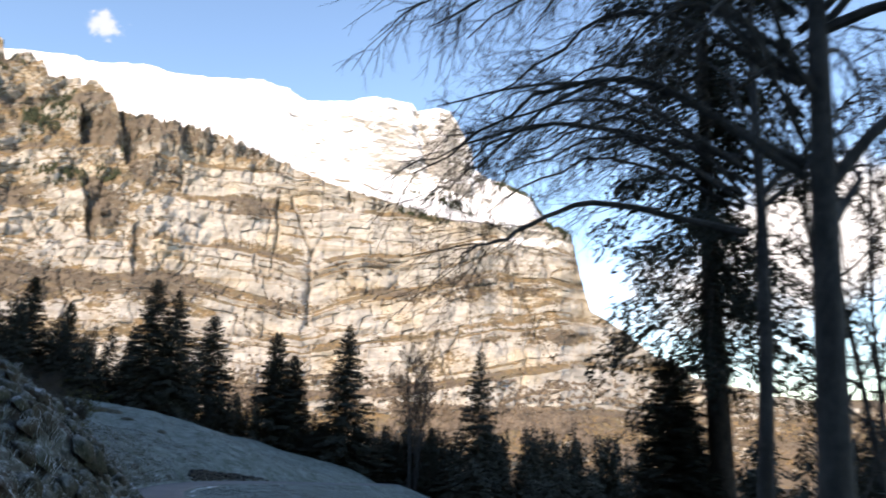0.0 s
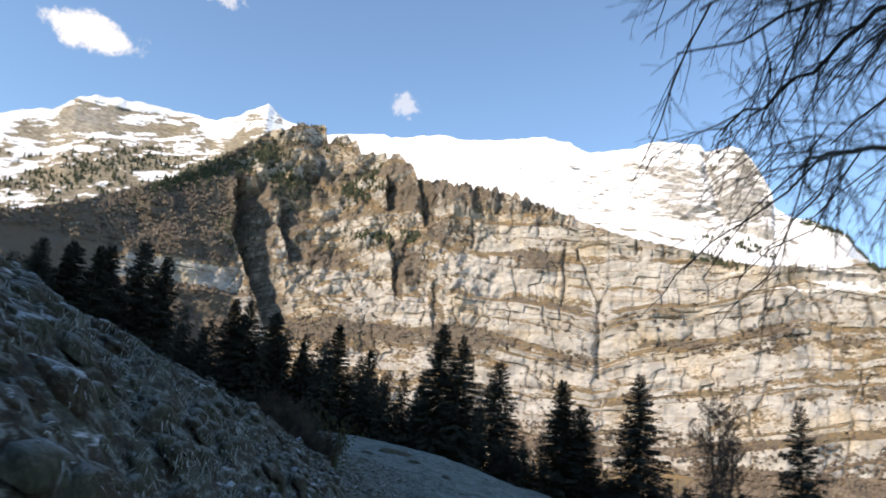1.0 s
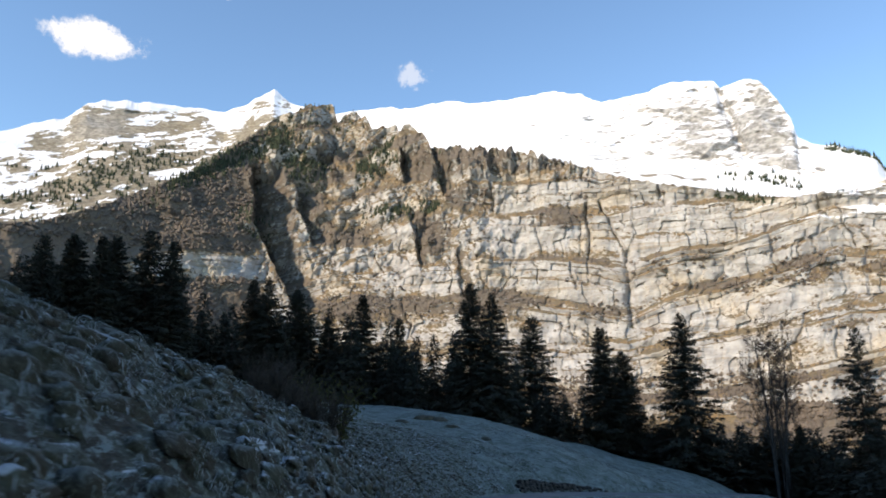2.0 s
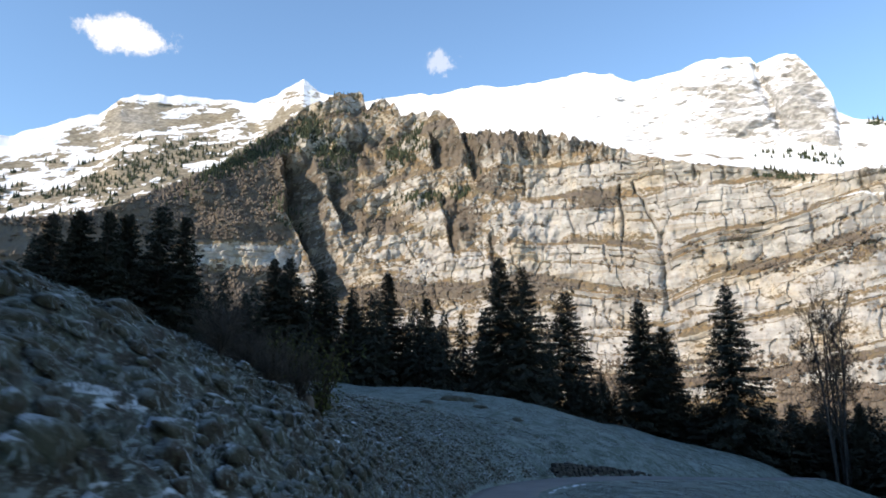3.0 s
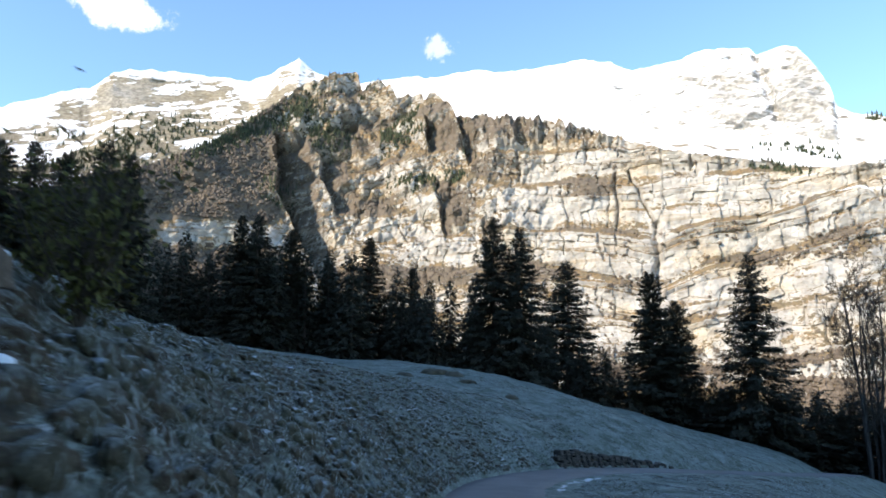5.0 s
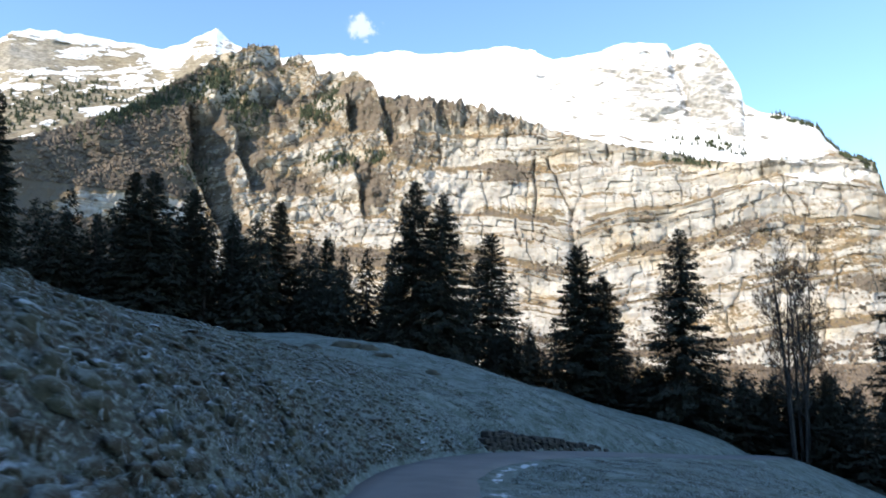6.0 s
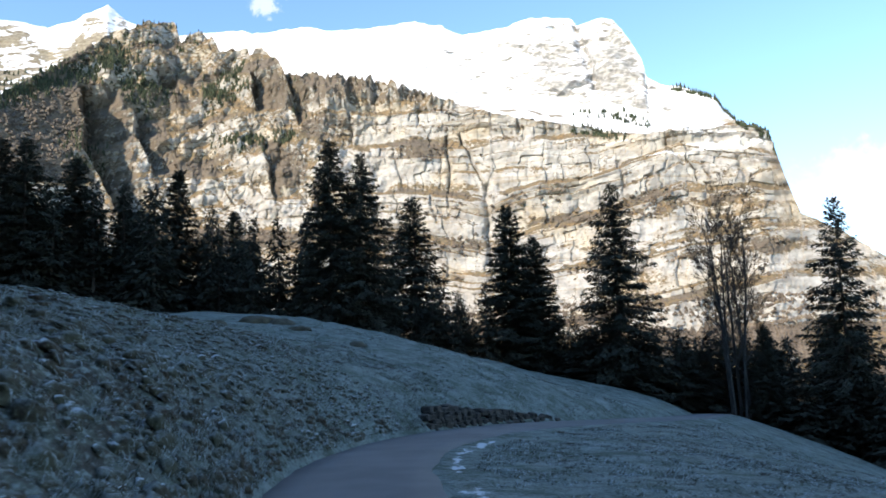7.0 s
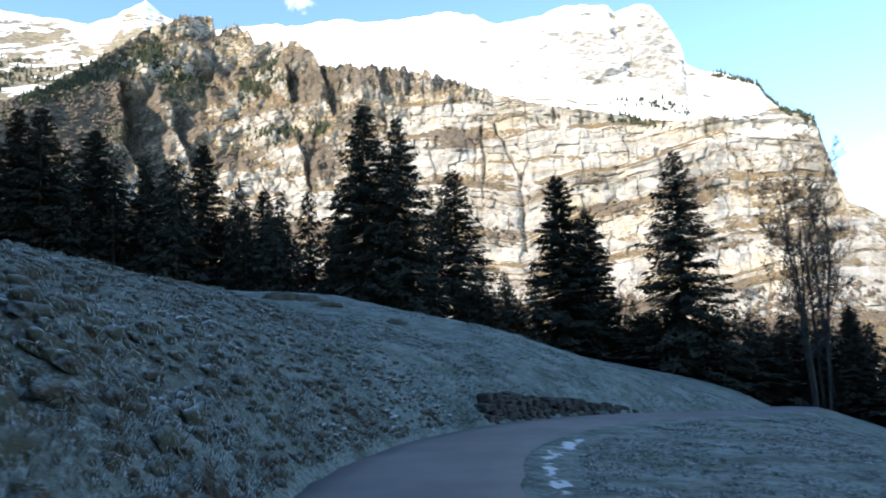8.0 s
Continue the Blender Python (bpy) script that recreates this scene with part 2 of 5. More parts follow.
def build_ground(add, link):
    big = noise_of(add, link, 0.12, seed=2.0)
    mid = noise_of(add, link, 0.9, seed=8.0, detail=6)
    lump = noise_of(add, link, 2.6, seed=18.0, detail=3, rough=0.5)
    fine = noise_of(add, link, 14.0, (1, 1, 1), seed=12.0, detail=4, rough=0.7)
    grass = blend(add, link, ramp(add, link, mid, 0.3, 0.7), (0.08, 0.105, 0.08), (0.11, 0.135, 0.112))
    grass = blend(add, link, sums(add, link, "MULTIPLY", ramp(add, link, big, 0.5, 0.7), 0.5), grass, (0.13, 0.12, 0.09))
    grass = blend(add, link, sums(add, link, "MULTIPLY", ramp(add, link, fine, 0.47, 0.62), 0.7), grass, (0.05, 0.052, 0.036))
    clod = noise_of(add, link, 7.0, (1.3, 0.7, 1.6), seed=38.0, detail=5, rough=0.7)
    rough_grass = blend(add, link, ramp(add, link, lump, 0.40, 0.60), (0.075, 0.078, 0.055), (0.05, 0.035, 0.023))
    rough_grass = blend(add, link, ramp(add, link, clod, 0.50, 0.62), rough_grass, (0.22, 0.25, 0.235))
    # hollows of the clod bump darkened: shade between tussocks put into the colour
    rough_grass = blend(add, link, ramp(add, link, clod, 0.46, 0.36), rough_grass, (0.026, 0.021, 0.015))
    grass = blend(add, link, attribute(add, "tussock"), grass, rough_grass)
    frost = ramp(add, link, sums(add, link, "MULTIPLY_ADD", fine, -0.5, sums(add, link, "MULTIPLY_ADD", lump, -0.30, sums(add, link, "MULTIPLY", mid, 0.35))), -0.34, -0.10)
    frost = sums(add, link, "MULTIPLY", frost, sums(add, link, "MULTIPLY", attribute(add, "frost"), 0.56))
    grass = blend(add, link, frost, grass, (0.345, 0.395, 0.385))
    tread = noise_of(add, link, 1.5, (1.5, 0.42, 2.6), seed=28.0, detail=5, rough=0.6)
    snow = sums(add, link, "ADD", attribute(add, "snow"), sums(add, link, "MULTIPLY_ADD", tread, 1.3, sums(add, link, "MULTIPLY_ADD", lump, -0.55, -0.30)))
    snow = ramp(add, link, snow, 0.53, 0.63)
    grass = blend(add, link, snow, grass, (0.60, 0.63, 0.66))
    duff = blend(add, link, ramp(add, link, mid, 0.4, 0.6), (0.035, 0.028, 0.02), (0.07, 0.05, 0.03))
    grass = blend(add, link, attribute(add, "duff"), grass, duff)
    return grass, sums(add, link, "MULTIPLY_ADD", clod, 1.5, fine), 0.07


def build_asphalt(add, link):
    big = noise_of(add, link, 0.5, seed=1.0)
    grit = noise_of(add, link, 60.0, detail=3, seed=5.0)
    c = blend(add, link, ramp(add, link, big, 0.35, 0.65), (0.11, 0.112, 0.117), (0.15, 0.151, 0.155))
    c = blend(add, link, sums(add, link, "MULTIPLY", ramp(add, link, grit, 0.45, 0.65), 0.4), c, (0.17, 0.17, 0.17))
    return c, grit, 0.006


cliff_mat = material("limestone_cliff", build_cliff, 0.95)
snow_mat = material("snow_and_rock", build_snow, 0.85)
ground_mat = material("frosted_meadow", build_ground, 0.95)
asphalt_mat = material("asphalt", build_asphalt, 0.75)
needle_mat = plain("spruce_needles", (0.042, 0.044, 0.032), (0.064, 0.065, 0.047), 1.2)
needle_far_mat = plain("far_conifers", (0.03, 0.04, 0.022), (0.06, 0.07, 0.04), 0.05)
bark_mat = plain("spruce_bark", (0.07, 0.055, 0.045), (0.13, 0.105, 0.085), 5.0, bump=0.03, stretch=(1, 1, 0.3))
beech_bark_mat = plain("beech_bark", (0.06, 0.055, 0.05), (0.12, 0.11, 0.10), 3.0, bump=0.01, stretch=(1, 1, 0.4))
twig_mat = plain("twigs", (0.05, 0.04, 0.032), (0.10, 0.078, 0.062), 3.0)
brown_wood_mat = plain("leafless_wood", (0.09, 0.073, 0.059), (0.185, 0.148, 0.115), 0.06)
leaf_mat = plain("olive_leaves", (0.06, 0.065, 0.02), (0.13, 0.12, 0.04), 2.0)


def build_blades(add, link):
    geo = add("ShaderNodeNewGeometry")
    pick = geo.outputs["Random Per Island"]
    patch = noise_of(add, link, 0.7, seed=3.0)
    dead = noise_of(add, link, 1.3, seed=13.0, detail=3)
    f = sums(add, link, "MULTIPLY_ADD", patch, 0.8, sums(add, link, "MULTIPLY_ADD", pick, 0.9, -0.4))
    c = blend(add, link, ramp(add, link, f, 0.15, 0.45), (0.062, 0.05, 0.03), (0.085, 0.098, 0.066))
    c = blend(add, link, ramp(add, link, f, 0.34, 0.66), c, (0.28, 0.325, 0.31))
    c = blend(add, link, ramp(add, link, f, 0.66, 0.78), c, (0.52, 0.58, 0.61))
    c = blend(add, link, sums(add, link, "MULTIPLY", ramp(add, link, dead, 0.56, 0.62), 0.9), c, (0.07, 0.04, 0.024))
    return c, None, 0.0


blade_mat = material("winter_grass", build_blades, 0.9)
stone_mat = plain("dark_stone", (0.03, 0.027, 0.025), (0.08, 0.07, 0.062), 3.0, bump=0.02)


def build_hummock(add, link):
    geo = add("ShaderNodeNewGeometry")
    pick = geo.outputs["Random Per Island"]
    sep = add("ShaderNodeSeparateXYZ")
    link(geo.outputs["Normal"], sep.inputs[0])
    fine = noise_of(add, link, 22.0, (1.0, 1.0, 0.6), seed=6.0, detail=5, rough=0.75)
    patch = noise_of(add, link, 0.5, seed=16.0)
    side = blend(add, link, pick, (0.052, 0.038, 0.025), (0.08, 0.08, 0.052))
    earth = noise_of(add, link, 0.35, seed=26.0, detail=3)
    side = blend(add, link, ramp(add, link, earth, 0.52, 0.62), side, (0.055, 0.036, 0.022))
    side = blend(add, link, ramp(add, link, fine, 0.50, 0.62), side, (0.12, 0.115, 0.08))
    top = sums(add, link, "MULTIPLY_ADD", fine, 0.9, sums(add, link, "MULTIPLY_ADD", sep.outputs["Z"], 0.9, sums(add, link, "MULTIPLY_ADD", patch, 0.6, -1.36)))
    frost = blend(add, link, ramp(add, link, top, -0.12, 0.40), side, (0.22, 0.25, 0.24))
    cap = sums(add, link, "MULTIPLY_ADD", patch, 1.5, sums(add, link, "MULTIPLY_ADD", pick, 0.30, sums(add, link, "MULTIPLY_ADD", sep.outputs["Z"], 0.7, sums(add, link, "MULTIPLY_ADD", fine, 0.6, -1.90))))
    return blend(add, link, ramp(add, link, cap, 0.06, 0.22), frost, (0.52, 0.57, 0.61)), fine, 0.10


hummock_mat = material("tussock_hummock", build_hummock, 0.95)
snow_lump_mat = plain("old_snow", (0.68, 0.71, 0.76), (0.82, 0.84, 0.87), 3.0)
wood_mat = plain("weathered_wood", (0.08, 0.06, 0.045), (0.17, 0.13, 0.10), 4.0, bump=0.02)

# ---- ground ----
ROAD_WAY = [(-8, -95), (-3, -75), (0.5, -60), (2.2, -48), (3.1, -40), (3.6, -33), (3.1, -24), (2.0, -15), (0.9, -8), (0.0, 0), (-0.5, 7), (-0.5, 11), (0.3, 15.5), (2.2, 20), (5.2, 24.8), (10, 30.4), (17, 39), (21.6, 47), (25.5, 56), (30, 68), (36, 84)]
HALF = 1.5


def spline(points, per=12):
    p = np.array(points, float)
    p = np.concatenate([[2 * p[0] - p[1]], p, [2 * p[-1] - p[-2]]])
    t = np.linspace(0, 1, per, endpoint=False)[:, None]
    rows = []
    for a, b, c, d in zip(p, p[1:], p[2:], p[3:]):
        rows.append(0.5 * (2 * b + (c - a) * t + (2 * a - 5 * b + 4 * c - d) * t**2 + (3 * b - a - 3 * c + d) * t**3))
    return np.concatenate(rows + [p[-2:-1]])


way = spline(ROAD_WAY)
way_s = np.concatenate([[0], np.cumsum(np.linalg.norm(np.diff(way, axis=0), axis=1))])
way_s -= way_s[np.argmin(np.hypot(way[:, 0], way[:, 1]))]
way_z = np.interp(way_s, [-110, -60, -41, 0, 6, 21, 29, 58, 75, 95], [8.3, 4.2, 2.40, -1.38, -1.80, -2.50, -3.05, -5.45, -9, -14])
way_dir = np.gradient(way, axis=0)
way_dir /= np.linalg.norm(way_dir, axis=1, keepdims=True)


def by_road(x, y):
    """Distance left of the road's middle (negative: right), the station along it and the road's height there."""
    x, y = np.ravel(x), np.ravel(y)
    left, station, high = np.empty(len(x)), np.empty(len(x)), np.empty(len(x))
    for i in range(0, len(x), 20000):
        dx, dy = x[i : i + 20000, None] - way[:, 0], y[i : i + 20000, None] - way[:, 1]
        n = np.argmin(dx * dx + dy * dy, axis=1)
        k = np.arange(len(n))
        side = way_dir[n, 0] * dy[k, n] - way_dir[n, 1] * dx[k, n]
        on = way_dir[n, 0] * dx[k, n] + way_dir[n, 1] * dy[k, n]
        far = np.hypot(dx[k, n], dy[k, n])
        left[i : i + 20000] = np.where(side >= 0, far, -far)
        station[i : i + 20000] = way_s[n] + on
        high[i : i + 20000] = np.interp(way_s[n] + on, way_s, way_z)
    return left, station, high


def ground_z(x, y, rough=True, masks=False):
    """The ground's height."""
    shape = np.shape(x)
    x, y = np.ravel(np.asarray(x, float)), np.ravel(np.asarray(y, float))
    left, station, high = by_road(x, y)
    dl, dr = np.clip(left - HALF, 0, 60), np.clip(-left - HALF, 0, 80)
    late = step(10, 28, station)
    low = step(-14, -2, station) * (1 - step(16, 32, station))
    bank = (4.2 - 1.15 * late - 0.42 * low) * (1 - 0.4 * step(31, 45, station)) * (1 - np.exp(-dl / 3.5)) + (0.14 - 0.04 * late) * dl
    bank = bank + 1.5 * np.exp(-(((x + 3) / 14) ** 2) - ((y - 52) / 12) ** 2)
    cut = np.exp(-(((y + 13) / 5) ** 2)) * 0.25 * step(0, 1.4, dl) * (1 - step(3, 8, dl))
    down = 0.05 * dr + 0.0045 * dr**2 + 0.42 * np.clip(dr - 16, 0, None)
    down = down + 0.28 * dr * step(27, 46, station)
    z = high + bank + cut - down
    # behind the crest of the meadow the slope falls away
    crest = y + 0.05 * x - 51
    z = z - (0.45 * np.exp(-(((x - 8.5) / 6.5) ** 2) - ((y - 44) / 9) ** 2) + 0.5 * np.exp(-(((x - 14) / 5) ** 2) - ((y - 44) / 9) ** 2)) * step(0.3, 4.5, dl)
    z = z - 0.28 * np.clip(crest - 6, 0, 45) * step(-6, 8, x) - 0.10 * np.clip(crest - 5, 0, 60) * (1 - step(-6, 8, x))
    r = np.hypot(x, y)
    far = step(90, 320, r)
    z = z * (1 - far) + far * (-62 + 10 * fbm(x / 160, y / 160, seed=5))
    # unseen hill behind on the left, added to keep the foreground in shade
    toward = -0.707 * x - 0.707 * y
    across = -0.707 * x + 0.707 * y
    shade_hill = step(45, 190, toward + 14 * fbm(x / 60, y / 60, seed=9)) * (1 - step(120, 190, across)) * step(-420, -300, across) * (1 - step(900, 1600, toward))
    z = z + shade_hill * (215 + 22 * fbm(x / 90, y / 90, seed=3))
    tuss = step(0.2, 1.2, dl) * (1 - 0.7 * step(7, 15, dl)) * (1 - step(4, 22, station)) * step(-80, -50, station)
    near = 1 - step(70, 110, r)
    if rough:
        lumps = 0.6 * fbm(x / 0.7, (y + z) / 0.9, seed=21, octaves=2) + 0.4 * fbm(x / 0.4, (y + z) / 0.5, seed=22, octaves=2)
        terrace = fbm(dl / 0.55, station / 1.5, seed=23, octaves=3)
        side = step(0.0, 0.8, dl + dr)
        z = z + near * side * (0.05 * fbm(x / 1.6, y / 1.6, seed=31, octaves=3) + 0.22 * fbm(x / 7, y / 7, seed=32, octaves=2) * step(1, 8, dl + dr) + 0.16 * tuss * lumps + 0.20 * tuss * terrace + 0.05 * (1 - tuss) * step(0.3, 2, dl) * lumps)
    road = (dl + dr) <= 0
    z = np.where(road, high - 0.06, z)
    if not masks:
        return z.reshape(shape)
    verge = np.exp(-(((dr - 0.5) / 0.28) ** 2)) * step(3, 7, station) * (1 - step(17, 24, station))
    foot = np.exp(-(((dl - 0.4) / 0.5) ** 2)) * (1 - step(12, 24, station))
    snow = 0.20 * tuss * (1 - step(-14, -4, station)) + 0.10 * tuss + 0.45 * verge * near + 0.14 * foot * near
    frost = (1 - 0.8 * tuss) * near
    woods = np.maximum(step(1, 9, crest - 2), step(24, 32, dr))
    woods = np.maximum(woods, step(95, 150, r) * 1.0)
    woods = np.maximum(woods, step(3, 7, dr) * (1 - step(-14, -4, station)))
    return z.reshape(shape), {"snow": snow, "frost": frost, "tussock": tuss, "duff": woods}


def spread(knots):
    """Grid lines whose spacing changes from knot to knot: (place, spacing)."""
    out = [knots[0][0]]
    for (a, da), (b, db) in zip(knots, knots[1:]):
        while out[-1] < b - 1e-6:
            t = (out[-1] - a) / (b - a)
            out.append(min(b, out[-1] + da + (db - da) * t))
    return np.array(out)


gx = spread([(-4600, 500), (-600, 60), (-120, 6), (-22, 0.5), (-9, 0.2), (7, 0.2), (18, 0.5), (60, 3), (200, 20), (700, 90), (4600, 500)])
gy = spread([(-4600, 500), (-600, 60), (-90, 5), (-42, 0.6), (-34, 0.22), (12, 0.22), (30, 0.28), (62, 0.6), (110, 4), (300, 25), (800, 90), (4600, 500)])
GX, GY = np.meshgrid(gx, gy)
GZ, covers = ground_z(GX, GY, masks=True)
ground = tagged(new("ground", mesh_of("ground", np.stack([GX, GY, GZ], -1).reshape(-1, 3), sheet_faces(*GX.shape), ground_mat, True)), "frosty shaded alpine meadow with tussock bank and snow patches", "ground", kind="structure")
for key, values in covers.items():
    ground.data.attributes.new(key, "FLOAT", "POINT").data.foreach_set("value", np.asarray(values, np.float32))


def at(x, y, lift=0.0):
    return Vector((x, y, float(ground_z(np.array([x]), np.array([y]))[0]) + lift))


# the narrow road: a thin slab with a worn edge
keep = (way_s > -62) & (way_s < 80)
wander = np.stack([0.09 * fbm(way_s / 2.0, 0 * way_s + k, seed=40 + k) for k in (0, 1)], 1)
normal = np.stack([-way_dir[:, 1], way_dir[:, 0]], 1)
strip = []
for off, lift in ((-1, -0.10), (-0.98, 0.0), (-0.6, 0.025), (0, 0.04), (0.6, 0.025), (0.98, 0.0), (1, -0.10)):
    wide = HALF * off + (wander[:, 0] if off < 0 else wander[:, 1]) * (abs(off) > 0.9) + 0.05 * np.sign(off)
    strip.append(np.concatenate([way + normal * wide[:, None], (way_z + lift)[:, None]], 1)[keep])
strip = np.stack(strip, 1)
tagged(new("road", mesh_of("road", strip.reshape(-1, 3), sheet_faces(*strip.shape[:2])[:, ::-1], asphalt_mat, True)), "narrow grey asphalt mountain road bending round a meadow", "road", kind="structure")

# ---- mountains ----
FRONT_AZ = [-62, -50, -44, -39, -34, -29.3, -24.3, -21.8, -19.4, -17.7, -17.3, -16.1, -15.0, -14.4, -11.5, -10.2, -9.6, -6.2, -3.4, 0.3, 2.7, 5.9, 9.4, 13.7, 17.8, 21.7, 25.1, 27.7, 28.5, 29.3, 31.5, 34, 37, 42, 50]
FRONT_EL = [9.5, 11.5, 12.6, 13.4, 15.5, 17.8, 21.2, 23.0, 23.8, 24.1, 22.8, 23.7, 23.3, 22.3, 22.6, 22.3, 21.1, 21.1, 20.9, 20.2, 19.3, 18.3, 17.4, 16.5, 15.4, 15.4, 15.7, 14.5, 11.2, 8.4, 7.0, 5.0, 3.4, 2.2, 1.0]


def mountain(name, az, rows, place, covers, mat, label):
    """A rock face as a sheet over bearing and height, with cover masks."""
    A, V = np.meshgrid(np.radians(az), rows)
    r, z = place(A, V)
    verts = np.stack([np.sin(A) * r, np.cos(A) * r, z], -1)
    ob = tagged(new(name, mesh_of(name, verts.reshape(-1, 3), sheet_faces(*A.shape), mat)), label, "mountain", kind="structure")
    for key, values in covers(A, V, r, z).items():
        ob.data.attributes.new(key, "FLOAT", "POINT").data.foreach_set("value", np.asarray(values, np.float32).ravel())
    return verts


def front_top(A):
    d = np.degrees(A)
    el = np.interp(d, FRONT_AZ, FRONT_EL)
    jag = (fbm(d / 0.55, 0 * d, seed=61, octaves=4) * 0.30 + 0.32 * (0.4 - np.abs(fbm(d / 0.42, 0 * d, seed=63, octaves=3))) * step(-10, -8, d)) * step(-26, -20, d) * (1 - step(2, 6, d)) + 0.10 * fbm(d / 0.4, 0 * d, seed=62)
    return el + jag


def front_reach(A):
    d = np.degrees(A)
    return 850 + np.interp(d, [-60, -40, -25, -18, -8, 0, 10, 20, 27, 33, 50], [-140, -60, 40, 60, 20, 0, -20, -30, -10, 60, 200])


# cracks in the wall: bearing and height of both ends, half width and depth in metres
JOINTS = ((3.4, 262, 3.5, 198, 2.2, 10), (4.4, 264, 6.3, 194, 2.0, 8), (6.35, 196, 6.45, 105, 3.0, 12), (7.4, 193, 10.2, 151, 4.0, 5), (-4.4, 292, -4.2, 262, 2.2, 8), (-0.9, 240, -0.3, 203, 2.2, 7), (1.9, 182, 2.3, 152, 1.8, 6), (3.2, 182, 3.5, 160, 1.6, 5), (-14.2, 206, -13.2, 178, 1.8, 6), (9.0, 288, 9.3, 262, 2.2, 7), (11.6, 282, 11.3, 258, 2.2, 7), (16.9, 215, 17.3, 160, 2.0, 7), (20.5, 232, 21.6, 205, 2.0, 6), (25.5, 205, 26.0, 165, 2.4, 7))
# gullies whose left wall is a sharp spur: line from top to foot (bearing, height), breadth, depth
GULLIES = (((-24.3, -23.7, -22.0, -20.6), (318, 245, 185, 135), 44, 62), ((-20.6, -20.4, -19.6, -19.2), (300, 262, 240, 222), 30, 32), ((-12.1, -11.9, -11.7, -11.5), (352, 342, 330, 308), 36, 30), ((-9.4, -9.1, -8.8, -8.5), (352, 335, 315, 290), 17, 22), ((-11.1, -10.9, -10.6, -10.3), (258, 235, 210, 185), 15, 15), ((-19.1, -19.0, -18.9, -18.8), (358, 348, 340, 330), 17, 14), ((-7.3, -7.2, -7.0, -6.9), (205, 190, 170, 150), 12, 12))
# the chief ledges: heights by bearing
LEDGE_AZ = (-30, -22, -15.5, -10, -5.7, -1.7, 3, 6.2, 10, 14.8, 18.7, 21.4, 24.4, 28.3, 34)
LEDGES = ((10, 10, 15, 15, 20, 20, 20, 20, 25, 30, 40, 50, 60, 70, 70), (60, 70, 80, 85, 88, 85, 80, 72, 85, 98, 108, 120, 124, 128, 126), (125, 132, 150, 146, 152, 150, 136, 116, 145, 156, 170, 183, 176, 168, 160), (160, 168, 184, 190, 200, 196, 190, 185, 197, 202, 222, 232, 224, 205, 195), (205, 215, 238, 262, 257, 258, 259, 260, 257, 254, 248, 250, 249, 231, 220), (255, 266, 292, 314, 300, 298, 300, 292, 286, 276, 271, 272, 270, 254, 240))


def wall_height(A, z):
    """Heights on the wall as they would stand on a plain upright face."""
    return 900 * (z - 20) / (front_reach(A) + 0.34 * z)


def off_line(d, h, d0, h0, d1, h1):
    """Distance in metres on the wall from a line between two places."""
    x, y = np.radians(d - d0) * 900, h - h0
    vx, vy = math.radians(d1 - d0) * 900, h1 - h0
    t = np.clip((x * vx + y * vy) / (vx * vx + vy * vy), 0, 1)
    return np.hypot(x - t * vx, y - t * vy)


def front_beds(A, z):
    """The rock beds: how far their steps stand out, and where their ledges run."""
    d = np.degrees(A)
    u = np.radians(d) * 850
    h = wall_height(A, z) + 3.5 * fbm(u / 55, z / 55, seed=72, octaves=4)
    lines = [np.interp(d[0] if d.ndim > 1 else d, LEDGE_AZ, row) for row in LEDGES]
    lines.append(lines[-1] + 60)
    lam = (h < lines[0]) * (h - lines[0]) / 60.0 + (h > lines[-1]) * (h - lines[-1]) / 60.0
    for lo, hi in zip(lines, lines[1:]):
        lam = lam + np.clip((h - lo) / (hi - lo), 0, 1)
    k = np.floor(lam)
    f = lam - k
    size = 1.0 + 0.35 * lattice(k, 0 * k, 0 * k, 5)
    fade = 0.45 + 0.75 * step(-0.35, 0.25, fbm(u / 130, k * 3.1, seed=73, octaves=2))
    shelf = (step(0.80, 0.99, f) - f) * 17 * size * fade
    lam2 = lam * 4.3 + 0.5 * np.sin(lam * 7.0) + 0.30 * fbm(u / 60, z / 60, seed=74, octaves=3)
    f2 = lam2 - np.floor(lam2)
    thin = step(-0.25, 0.45, fbm(u / 75, np.floor(lam2) * 2.3, seed=75, octaves=3))
    shelf2 = (step(0.62, 0.95, f2) - f2) * 5.0 * thin
    grassy = np.clip((step(0.76, 0.93, f) + 0.8 * (1 - step(0.02, 0.16, f))) * size * fade * step(-0.5, 0.35, fbm(u / 45, z / 25, seed=93, octaves=4)) + 0.30 * step(0.7, 0.88, f2) * thin * step(-0.1, 0.5, fbm(u / 30, z / 20, seed=94, octaves=3)), 0, 1.2)
    return shelf + shelf2, grassy, k, np.floor(lam2)


